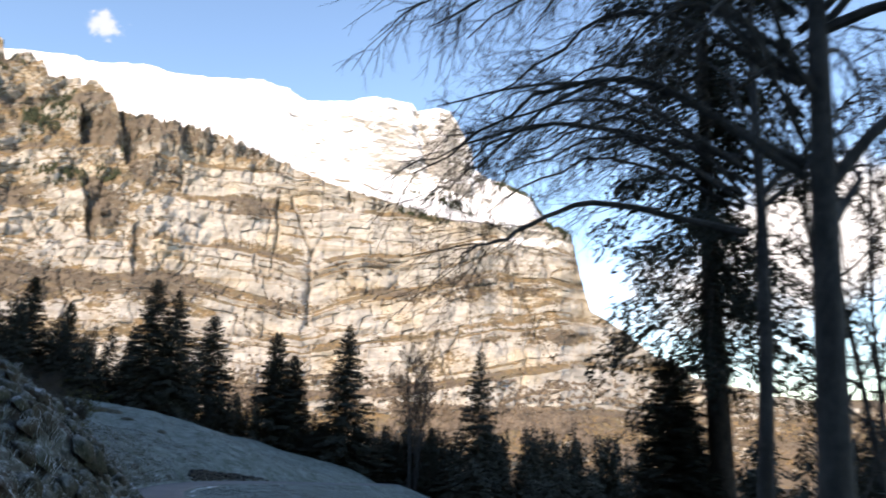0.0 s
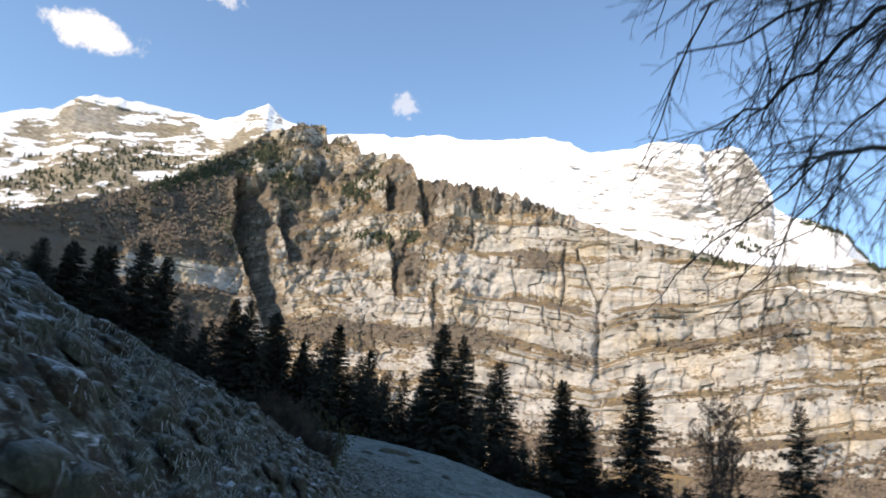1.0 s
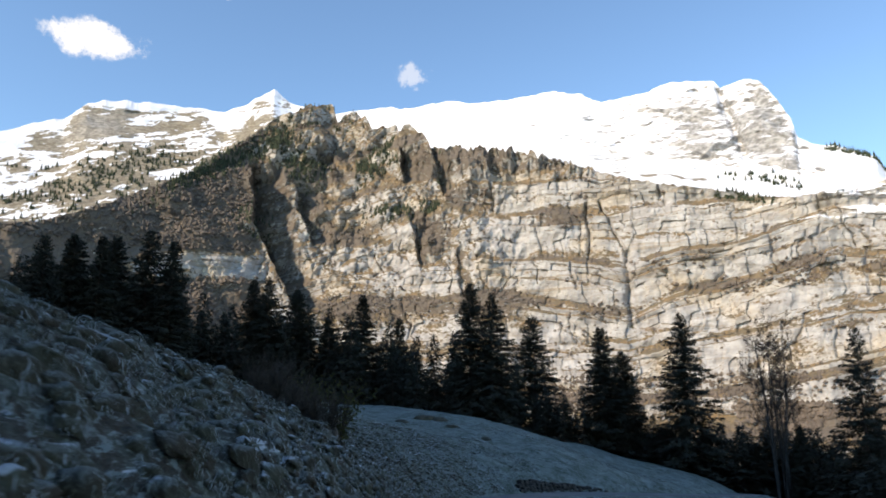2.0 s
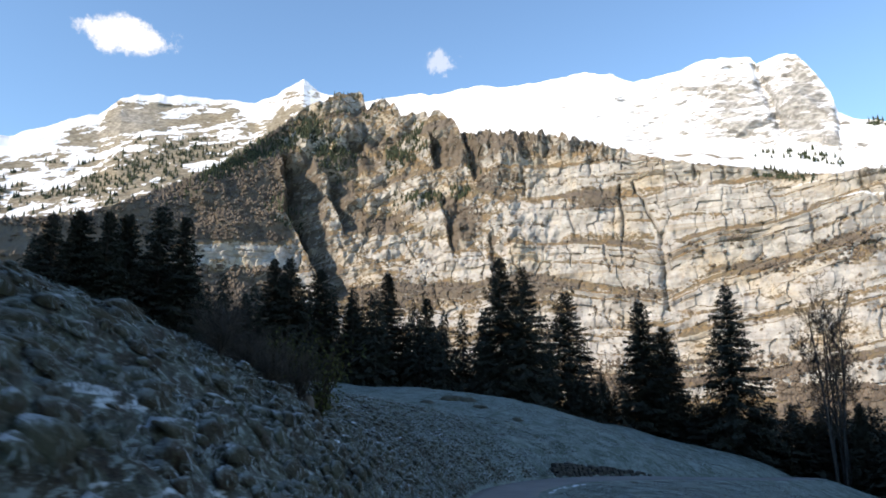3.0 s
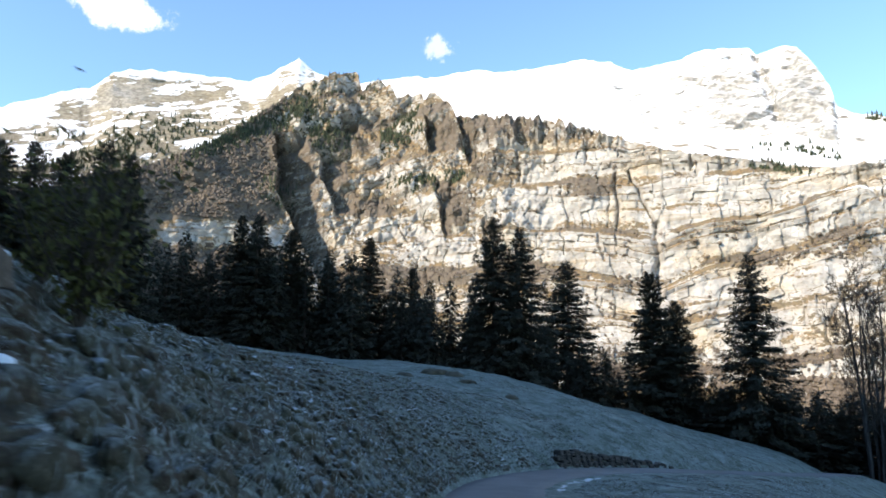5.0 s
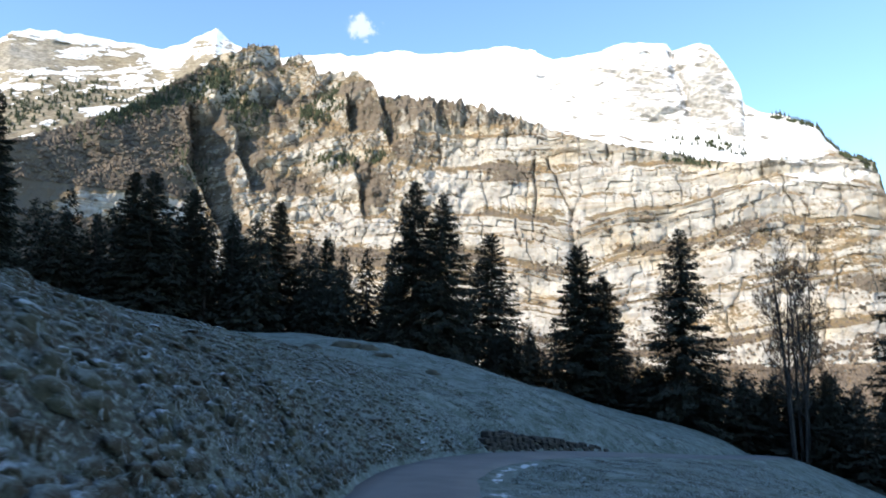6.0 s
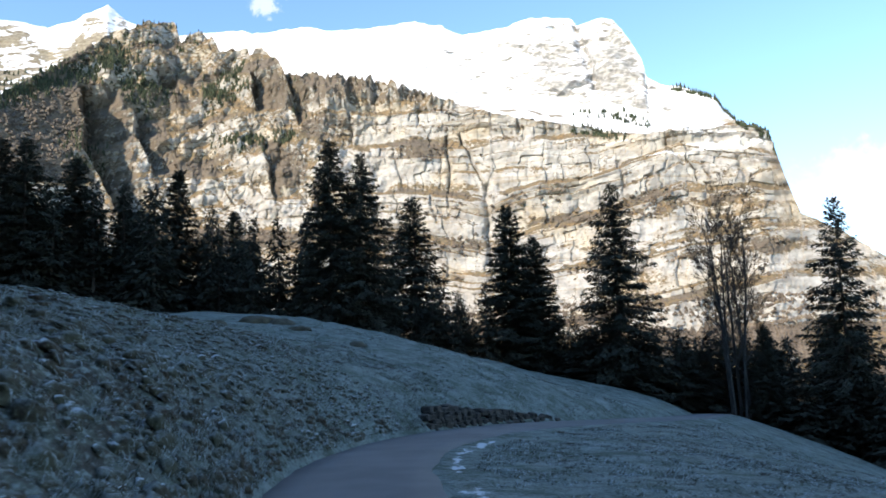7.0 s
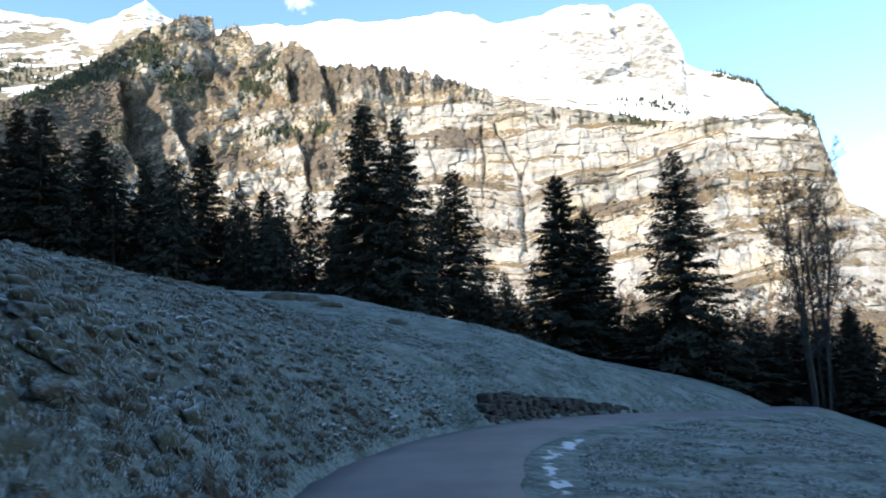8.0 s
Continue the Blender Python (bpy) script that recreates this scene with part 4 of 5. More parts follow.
def spruce(name, h, wide, seed, label, dense=1.0, bare=0.06, droop=0.35, power=0.8, gap=0.46, fine=52.0, spray=(0.15, 0.42), curtain=0.13):
    """A spruce: tapered trunk, whorls of hanging limbs, and sprays of needles."""
    g = np.random.default_rng(seed)
    root = thing(name, (0, 0, 0), label, "tree", "spruces round the meadow")
    trunk = Soup()
    zs = np.linspace(-1.2, h, 14)
    bend = np.stack([0.10 * np.sin(zs * 0.3 + seed), 0.10 * np.cos(zs * 0.23 + seed), zs], 1)
    tube(trunk, bend, np.interp(zs, [-1.2, 0, 1.2, h], [0.026 * h, 0.019 * h, 0.0145 * h, 0.012]), 9)
    part("trunk", trunk.mesh("trunk", bark_mat, True), root, "grey-brown bark")
    limbs, crown = Soup(), Soup()
    z, spin = bare * h, g.random() * 6.28
    while z < h - 0.2:
        f = (h - z) / (h * (1 - bare))
        reach = wide * (f**power) * (0.90 + 0.10 * np.sin(z * 1.7 + seed) + 0.06 * np.sin(z * 4.3)) + 0.10
        low = np.clip((z - bare * h) / (0.08 * h), 0.55, 1)
        spin += 2.4 + g.normal(0, 0.35)
        a = spin
        length = reach * low * (1 + 0.10 * np.cos(a - seed)) * g.uniform(0.70, 1.10)
        rise = np.interp(f, [0, 0.2, 1], [0.8, 0.12, -droop]) + g.normal(0, 0.08)
        t = np.linspace(0, 1, 5)
        out = np.stack([np.cos(a) * t * length, np.sin(a) * t * length, z + length * (rise * t - 0.22 * droop * t + 0.20 * droop * t**3)], 1)
        if length > 0.7:
            tube(limbs, out, np.linspace(0.010 + 0.009 * length, 0.004, 5), 3)
        n = max(4, int((0.35 + length) * fine * dense))
        ts = g.uniform(0.03, 1.0, n) ** 0.85
        base = np.stack([np.interp(ts, t, out[:, k]) for k in range(3)], 1)
        size = g.uniform(*spray, n) * (0.50 + 0.50 * np.clip(length / 2.5, 0, 1))
        off = g.normal(0, 0.16, n) * (0.4 + ts) * np.clip(length / 2, 0.3, 1.2)
        base += np.stack([-np.sin(a) * off, np.cos(a) * off, g.normal(0, 0.05, n) - np.abs(g.normal(0, curtain, n)) * np.clip(length / 2, 0.2, 1.2)], 1)
        heading = a + g.choice([-1, 1], n) * g.uniform(0.1, 1.2, n)
        fall = g.uniform(0.0, 1.1, n) * (0.35 + droop)
        tip = base + np.stack([np.cos(heading) * size, np.sin(heading) * size, -size * fall], 1)
        w = size * g.uniform(0.11, 0.22, n)
        flat = np.stack([-np.sin(heading) * w, np.cos(heading) * w, g.normal(0, 0.6, n) * w], 1)
        verts = np.stack([base - flat * 0.4, base + flat * 0.4, base * 0.45 + tip * 0.55 + flat, tip, base * 0.45 + tip * 0.55 - flat], 1).reshape(-1, 3)
        i = np.arange(n)[:, None] * 5
        crown.add(verts, np.concatenate([i + [0, 1, 2], i + [0, 2, 4], i + [4, 2, 3]]))
        z += gap * 0.17 * g.uniform(0.6, 1.4) * (0.62 + 0.38 * f)
    # the leader
    tube(crown, [(bend[-1][0], bend[-1][1], h - 0.5), (bend[-1][0], bend[-1][1], h + 0.25)], [0.05, 0.01], 4)
    part("crown_wood", limbs.mesh("crown_wood", bark_mat), root, kind="stuff")
    part("crown", crown.mesh("crown", needle_mat), root, "dark green needle sprays")
    return root


def unit(v):
    return v / (np.linalg.norm(v, axis=-1, keepdims=True) + 1e-9)


def bough(limbs, twigs, points, radius, g, hang=0.38):
    """A long limb along the given line, with drooping branches, twigs and twiglets."""
    line = spline(points, 6)
    line = line + g.normal(0, 0.06, line.shape) * np.linspace(0, 1, len(line))[:, None]
    tubes(limbs, line[None], np.linspace(radius, 0.012, len(line))[None], 6)
    span = float(np.linalg.norm(np.diff(line, axis=0), axis=1).sum())
    n = int(span * 4.5)
    t = g.uniform(0.22, 1.0, n)
    where = t * (len(line) - 1)
    i = np.minimum(where.astype(int), len(line) - 2)
    base = line[i] + (line[i + 1] - line[i]) * (where - i)[:, None]
    ahead = unit(line[i + 1] - line[i])
    size = span * g.uniform(0.12, 0.30, n) * (1.15 - 0.45 * t)
    for level, (many, thick) in enumerate(((7, 0.0085), (2, 0.005), (0, 0.0036))):
        across = unit(np.cross(ahead, g.normal(0, 1, base.shape)))
        head = unit(ahead * 0.62 + across * g.uniform(0.35, 0.95, (len(base), 1)) + np.array([0, 0, -0.25 * hang]))
        s = np.linspace(0, 1, (5, 4, 3)[level])
        pts = base[:, None] + head[:, None] * (s[None, :] * size[:, None])[..., None]
        pts = pts + np.array([0, 0, -1.0]) * (hang * 0.55 * s[None, :] ** 2 * size[:, None])[..., None]
        pts = pts + np.cumsum(g.normal(0, 0.045, pts.shape), 1) * size[:, None, None] * (s[None, :, None] > 0)
        tubes(limbs if level == 0 else twigs, pts, thick * np.linspace(1, 0.45, len(s))[None] * np.clip(size / (0.9, 0.4, 0.2)[level], 0.6, 1.6)[:, None], 3)
        if not many:
            break
        pick = np.repeat(np.arange(len(base)), many)
        t = g.uniform(0.15, 0.98, len(pick)) * (len(s) - 1)
        i = np.minimum(t.astype(int), len(s) - 2)
        ahead = unit(pts[pick, i + 1] - pts[pick, i])
        base = pts[pick, i] + (pts[pick, i + 1] - pts[pick, i]) * (t - i)[:, None]
        size = size[pick] * g.uniform(0.22, 0.55, len(pick)) * (1.15 - 0.5 * t / (len(s) - 1))


def bare_tree(name, h, seed, label, trunks=1, girth=0.02, spread_out=0.55, levels=4, reach=0.5, start=0.3, category="tree", extra=(), fine=1.0, curl=1.0, group="leafless trees round the meadow", lift=(0.0, 0.10, 0.08, 0.03, -0.02), thin=0.0):
    """A leafless tree: stems that fork into limbs, branches and twigs. extra: lines of long boughs and their radius."""
    g = np.random.default_rng(seed)
    root = thing(name, (0, 0, 0), label, category, group)
    limbs, twigs = Soup(), Soup()
    a = 6.283 * np.arange(trunks) / trunks + g.random(trunks)
    off = (0.0 if trunks == 1 else 1.0) * g.uniform(0.3, 0.9, trunks)
    base = np.stack([np.cos(a) * off, np.sin(a) * off, np.full(trunks, -1.0)], 1)
    ahead = unit(np.stack([np.cos(a) * 0.04, np.sin(a) * 0.04, np.ones(trunks)], 1))
    size = h * g.uniform(0.86, 1.0, trunks) + 1.0
    radius = np.full(trunks, girth * h * (1 if trunks == 1 else 0.6))
    for level in range(levels + 1):
        n = (6, 6, 4, 3, 2)[level]
        pts, d = [base], ahead
        for k in range(n):
            d = unit(d + g.normal(0, (0.035, 0.16, 0.22, 0.24, 0.28)[level] * (curl if level else 1), d.shape) + np.array([0, 0, lift[level]]))
            pts.append(pts[-1] + d * size[:, None] / n)
        pts = np.stack(pts, 1)
        radii = radius[:, None] * np.linspace(1, 0.14 if level else 0.25, n + 1)[None]
        if level == 0:
            for p, r in zip(pts, radii):
                stem = Soup()
                tubes(stem, p[None], r[None], 9)
                part("trunk", stem.mesh("trunk", beech_bark_mat, True), root, "smooth grey bark")
        else:
            tubes(limbs if level < 3 else twigs, pts, np.maximum(radii, thin), (9, 6, 4, 3, 3)[level])
        if level == levels:
            break
        many = max(1, round((9, 7, 6, 5)[level] * fine))
        pick = np.repeat(np.arange(len(base)), many)
        first = start if level == 0 else 0.22
        t = first + (1 - first) * (np.tile(np.arange(many), len(base)) + g.random(len(pick))) / many
        i = np.minimum((t * n).astype(int), n - 1)
        axis = unit(pts[pick, i + 1] - pts[pick, i])
        side = unit(np.cross(axis, g.normal(0, 1, axis.shape)))
        base = pts[pick, i] + (pts[pick, i + 1] - pts[pick, i]) * (t * n - i)[:, None]
        ahead = unit(axis * (1 - spread_out * g.uniform(0.5, 0.9, (len(pick), 1))) + side * g.uniform(0.5, 0.9, (len(pick), 1)) * (0.6 + spread_out))
        size = size[pick] * reach * g.uniform(0.55, 1.1, len(pick)) * (1.15 - 0.55 * t)
        radius = radii[pick, i] * g.uniform(0.38, 0.58, len(pick))
    for points, thick in extra:
        bough(limbs, twigs, points, thick, g)
    part("crown_wood", limbs.mesh("crown_wood", beech_bark_mat), root, kind="stuff")
    part("twig_work", twigs.mesh("twig_work", twig_mat), root, "thin bare twigs", "stuff")
    return root


def plant(source, x, y, top=None, size=1.0, tall=20.0, turn=0.0, wide=None, label="", fat=1.0):
    """A copy of a tree on the ground, scaled so that its tip reaches the height top."""
    base = at(x, y, -0.1)
    s = (top - base.z) / tall if top is not None else size
    w = s * fat if wide is None else wide
    own = source.scale
    ob = copy_thing(source, Matrix.LocRotScale(base, Euler((0, 0, turn)), (w / own[0], w / own[1], s / own[2])))
    return tagged(ob, label)


def settle(source, x, y, top, tall, turn=0.0, wide=None, fat=1.0):
    base = at(x, y, -0.1)
    s = (top - base.z) / tall
    w = s * fat if wide is None else wide
    source.matrix_basis = Matrix.LocRotScale(base, Euler((0, 0, turn)), (w, w, s))
    return source


open_spruce = spruce("spruce", 20, 5.6, 11, "tall dark green spruce with open hanging boughs", 0.85, 0.05, 0.45, 0.78, 0.50)
dense_spruce = spruce("spruce", 18, 3.9, 12, "dense dark spruce with a smooth pointed crown", 1.3, 0.03, 0.30, 0.62, 0.42)
ragged_spruce = spruce("spruce", 20, 5.4, 13, "ragged dark spruce with uneven boughs", 0.95, 0.05, 0.5, 0.75, 0.50)
slim_spruce = spruce("spruce", 20, 4.0, 14, "slim dark spruce in the shade", 1.3, 0.04, 0.4, 0.75, 0.48)
layer_spruce = spruce("spruce", 18, 5.2, 15, "spruce with flat layered boughs and gaps between", 0.95, 0.10, 0.25, 0.75, 0.66)

thick_spruce = spruce("spruce", 12, 3.0, 17, "young dark spruce in the thicket behind the meadow", 1.0, 0.02, 0.4, 0.7, 0.70, 13.0, (0.36, 0.74))
thick_spruce.matrix_basis = pose(*at(-16.0, 66.0, -0.2), 0, 0, 0)
settle(open_spruce, 18.5, 57.1, 14.4, 20.2, fat=1.18)
settle(dense_spruce, 9.4, 58.8, 13.0, 18.2, fat=1.2)
settle(ragged_spruce, -5.9, 55.0, 18.3, 20.2, 1.0, fat=1.2)
settle(slim_spruce, -22.5, 68.2, 19.3, 20.2, 0.4, fat=1.3)
settle(layer_spruce, 35.6, 52.2, 11.9, 18.2, fat=0.85)
plant(open_spruce, -3.3, 54.5, 17.0, tall=20.2, turn=2.2, fat=1.15)
plant(ragged_spruce, 1.1, 66.9, 15.6, tall=20.2, turn=3.0, fat=1.35)
plant(dense_spruce, 11.9, 60.2, 10.2, tall=18.2, turn=1.3, fat=1.3)
plant(slim_spruce, -20.3, 82.5, 17.7, tall=20.2, turn=1.1, fat=1.2)
for x, y, top, src, tall in ((-37.3, 37.4, 21.8, ragged_spruce, 20.2), (-33.8, 35.9, 20.1, slim_spruce, 20.2), (-42.0, 38.9, 21.6, dense_spruce, 18.2), (-37.1, 29.0, 19.1, slim_spruce, 20.2), (-39.7, 28.7, 19.3, dense_spruce, 18.2), (-46.0, 33.0, 20.5, ragged_spruce, 20.2), (-32.6, 58.4, 20.1, ragged_spruce, 20.2), (-35.0, 59.2, 20.3, slim_spruce, 20.2), (-30.2, 62.7, 19.3, dense_spruce, 18.2), (-26.0, 63.0, 15.5, slim_spruce, 20.2)):
    plant(src, x, y, top, tall=tall, turn=x * 1.7, fat=1.25)

# the shaded woods behind the meadow
g = np.random.default_rng(23)
for k in range(140):
    x = -64 + 86 * (k + g.random()) / 140
    y = (57 if x > -28 else 57 + (x + 28) * 0.45) + g.uniform(0, 20 if x < 1 else 5)
    s = g.uniform(0.75, 1.15) if x < -1 else g.uniform(0.40, 0.62)
    copy_thing(thick_spruce, Matrix.LocRotScale(at(x, y, -0.2), Euler((0, 0, g.random() * 6)), (s * g.uniform(0.8, 1.15),) * 2 + (s,)))
# and down the slope beyond the road
for k in range(78):
    x, y = 13 + 52 * (k + g.random()) / 78, g.uniform(57, 68)
    plant(thick_spruce, x, y, top=g.uniform(-1.0, 2.0) + 0.02 * (x - 30), tall=12.2, turn=g.random() * 6, wide=g.uniform(1.0, 1.35))
for k in range(24):
    x, y = g.uniform(31, 64), g.uniform(46, 56)
    plant(thick_spruce, x, y, top=g.uniform(-4.0, -1.5) - 0.03 * (x - 30), tall=12.2, turn=g.random() * 6, wide=1.1)
for x, y, top in ((29.6, 54.0, 1.5), (26.0, 58.0, -0.5), (21.5, 61.0, 0.5)):
    plant(dense_spruce, x, y, top=top, tall=18.2, turn=x, wide=0.5)

slope_beech = bare_tree("beech", 17, 41, "leafless grey beech with several upright stems", trunks=6, girth=0.015, levels=4, reach=0.42, start=0.30, spread_out=0.45, fine=1.12, thin=0.011, curl=0.6, lift=(0.0, 0.22, 0.16, 0.12, 0.08))
settle(slope_beech, 27.7, 55.4, 10.4, 16.6, fat=1.0)
young_beech = bare_tree("beech", 11, 42, "slender leafless beech with brown twigs", trunks=2, girth=0.013, levels=4, reach=0.44, start=0.15, spread_out=0.55, fine=0.9, thin=0.011, curl=0.65, lift=(0.0, 0.16, 0.12, 0.08, 0.06))
settle(young_beech, 5.6, 60.5, 4.6, 10.8)
for x, y, top in ((14.6, 63.0, 3.5), (4.2, 64.0, 4.0)):
    plant(young_beech, x, y, top=top, tall=10.8, turn=x * 2)
brush = Soup()
far_bushes(brush, np.stack([g.uniform(-14, 75, 900), g.uniform(78, 135, 900), np.zeros(900)], 1), g.uniform(0.8, 2.0, 900))
for k in range(14):
    x, y = g.uniform(-6, 62), g.uniform(84, 112)
    base = at(x, y)
    plant(young_beech, x, y, top=base.z + g.uniform(9, 14), tall=10.8, turn=k, label="sunlit leafless tree on the slope below")

brush_v = np.concatenate(brush.v)
brush_c = np.repeat(brush_v.reshape(-1, 11, 3).mean(1), 11, 0)
brush_v[:, 2] += ground_z(brush_c[:, 0], brush_c[:, 1], rough=False) - 0.2
tagged(new("slope_brushwood", mesh_of("slope_brushwood", brush_v, np.concatenate(brush.f), brown_wood_mat)), "sunlit brown brushwood on the slope below the meadow", "bushes", kind="stuff")

# trees by the road at the start
weeping = spruce("spruce", 25, 4.6, 16, "large spruce with long drooping dark boughs by the road", 0.8, 0.24, 0.75, 0.5, 1.05, 210.0, (0.08, 0.24), 0.42)
weeping.matrix_basis = Matrix.LocRotScale(at(14.4, -24.9, -0.2), Euler((0, 0, 0.6)), (0.92, 0.92, 0.95))
plant(dense_spruce, 13.2, -24.6, top=5.2, tall=18.2, turn=0.7, wide=0.45)
plant(dense_spruce, 19.5, -16.0, top=4.4, tall=18.2, turn=2.7, wide=0.55)
BEECH, SLIM_BEECH = at(9.9, -33.0, -0.1), at(12.3, -28.8, -0.1)


def reaching(tree, z, via, tip, thick):
    """A bough from the stem at a height, over a place on the way, to its tip."""
    return [np.array(p) - tree for p in ((tree.x, tree.y, z), *via, tip)], thick


over_road = []
for x, y, z in ((6.9, -34.0, 7.3), (5.7, -30.5, 9.3), (7.2, -30.3, 10.8), (4.7, -29.6, 10.0), (7.6, -30.9, 8.3), (6.7, -32.8, 7.7), (6.5, -32.7, 9.3), (5.4, -31.2, 6.8), (6.0, -30.4, 8.2), (13.5, -31.0, 8.0), (12.5, -37.0, 9.0), (5.0, -30.2, 7.0), (4.6, -31.6, 8.6)):
    z += 0.6
    half = ((x + BEECH.x) / 2, (y + BEECH.y) / 2, z + 1.1)
    over_road.append(reaching(BEECH, z - 0.4, (half,), (x, y, z - 0.3), 0.035 + 0.006 * math.hypot(x - BEECH.x, y - BEECH.y)))
road_beech = bare_tree("beech", 16, 43, "old leafless beech reaching over the road", girth=0.016, levels=4, reach=0.44, start=0.34, spread_out=0.5, extra=over_road, fine=1.1, lift=(0.02, 0.02, -0.05, -0.10, -0.16))
road_beech.matrix_basis = Matrix.Translation(BEECH)
long_arms = [reaching(SLIM_BEECH, 7.4, ((9.3, -27.9, 7.9), (7.2, -28.6, 6.8)), (5.9, -29.6, 6.1), 0.085), reaching(SLIM_BEECH, 9.0, ((8.9, -26.8, 10.0), (7.4, -26.2, 9.0)), (6.2, -26.0, 8.0), 0.06)]
for x, y, z in ((9.2, -28.6, 7.6), (7.6, -26.0, 7.3), (7.4, -29.0, 8.8), (6.2, -27.8, 8.2), (7.2, -28.4, 7.4), (7.5, -27.6, 7.9), (5.3, -27.8, 7.6), (5.5, -29.1, 8.2), (15.0, -27.5, 8.5), (16.0, -31.0, 10.0)):
    z += 0.9
    half = ((x + SLIM_BEECH.x) / 2, (y + SLIM_BEECH.y) / 2, z + 0.9)
    long_arms.append(reaching(SLIM_BEECH, z - 0.3, (half,), (x, y, z - 0.2), 0.03 + 0.005 * math.hypot(x - SLIM_BEECH.x, y - SLIM_BEECH.y)))
slim_beech = bare_tree("beech", 17, 44, "slim leafless beech with a long low limb over the road", girth=0.011, levels=3, reach=0.36, start=0.45, spread_out=0.5, extra=long_arms, fine=0.9, lift=(0.0, 0.05, 0.0, -0.05, -0.1))
slim_beech.matrix_basis = Matrix.Translation(SLIM_BEECH)
for x, y, top in ((17.5, -27.0, 13.0), (15.5, -31.0, 12.0), (21.0, -24.0, 14.0)):
    plant(young_beech, x, y, top=top, tall=10.8, turn=x * 3)

# undergrowth on the slope below the road
for k in range(22):
    x, y = g.uniform(19, 44), g.uniform(-14, 14)
    plant(thick_spruce, x, y, top=g.uniform(-0.8, 1.0), tall=12.2, turn=k, wide=1.0)
for k in range(12):
    x, y = g.uniform(18, 36), g.uniform(-27, -8)
    plant(thick_spruce, x, y, top=g.uniform(3.0, 4.8), tall=12.2, turn=k, wide=g.uniform(0.7, 1.0))

for k in range(10):
    x, y = g.uniform(40, 60), g.uniform(-6, 20)
    plant(thick_spruce, x, y, top=g.uniform(0.0, 2.5), tall=12.2, turn=k, wide=2.0)

# ---- bushes and stumps on the bank ----


def bush(name, stems, high, seed, label, leaves):
    g = np.random.default_rng(seed)
    root = thing(name, (0, 0, 0), label, "bush", "bushes on the bank")
    wood, green = Soup(), Soup()
    for k in range(stems):
        a, lean = g.random() * 6.28, g.uniform(0.15, 1.1)
        h = high * g.uniform(0.55, 1.0)
        t = np.linspace(0, 1, 6)[:, None]
        p = np.array([np.cos(a), np.sin(a), 0]) * lean * h * t**1.4 * 0.6 + np.array([0, 0, h]) * t + g.normal(0, 0.03, (6, 3)) * t
        tube(wood, p, np.linspace(0.016, 0.004, 6), 4)
        for j in range(7):
            i = g.integers(1, 5)
            d = g.normal(0, 1, 3) + np.array([np.cos(a), np.sin(a), 0.8])
            d /= np.linalg.norm(d)
            q = p[i] + d * g.uniform(0.2, 0.55)
            tube(wood, [p[i], (p[i] + q) / 2 + g.normal(0, 0.02, 3), q], [0.006, 0.004, 0.002], 3)
            for _ in range(leaves):
                c = p[i] + (q - p[i]) * g.random() + g.normal(0, 0.09, 3)
                u, v = g.normal(0, 1, 3), g.normal(0, 1, 3)
                u, v = u / np.linalg.norm(u) * 0.055, v / np.linalg.norm(v) * 0.03
                green.add([c - u, c + v, c + u, c - v], [(0, 1, 2), (0, 2, 3)])
    part("stem_work", wood.mesh("stem_work", twig_mat), root, kind="stuff")
    if leaves:
        part("foliage", green.mesh("foliage", leaf_mat), root, "dull olive leaves", "stuff")
    return root


leafy = bush("leafy_bush", 26, 2.4, 51, "half-bare bush with olive leaves on the bank", 5)
leafy.matrix_basis = pose(*at(-2.6, -10.4, -0.05))
copy_thing(leafy, Matrix.LocRotScale(at(-3.9, -9.4, -0.05), Euler((0, 0, 2)), (0.9, 0.9, 0.9)))
brushy = bush("bare_bush", 46, 1.3, 52, "low brown leafless brushwood on the bank", 0)
brushy.matrix_basis = pose(*at(-2.9, -12.2, -0.05))
for x, y, s in ((-2.2, -12.6, 0.9), (-3.6, -12.9, 1.0), (-3.0, -13.4, 0.8), (-4.6, -11.6, 1.2), (-2.3, -13.6, 0.7), (-2.9, -14.6, 0.9)):
    copy_thing(brushy, Matrix.LocRotScale(at(x, y, -0.05), Euler((0, 0, x * 5)), (s, s, s)))


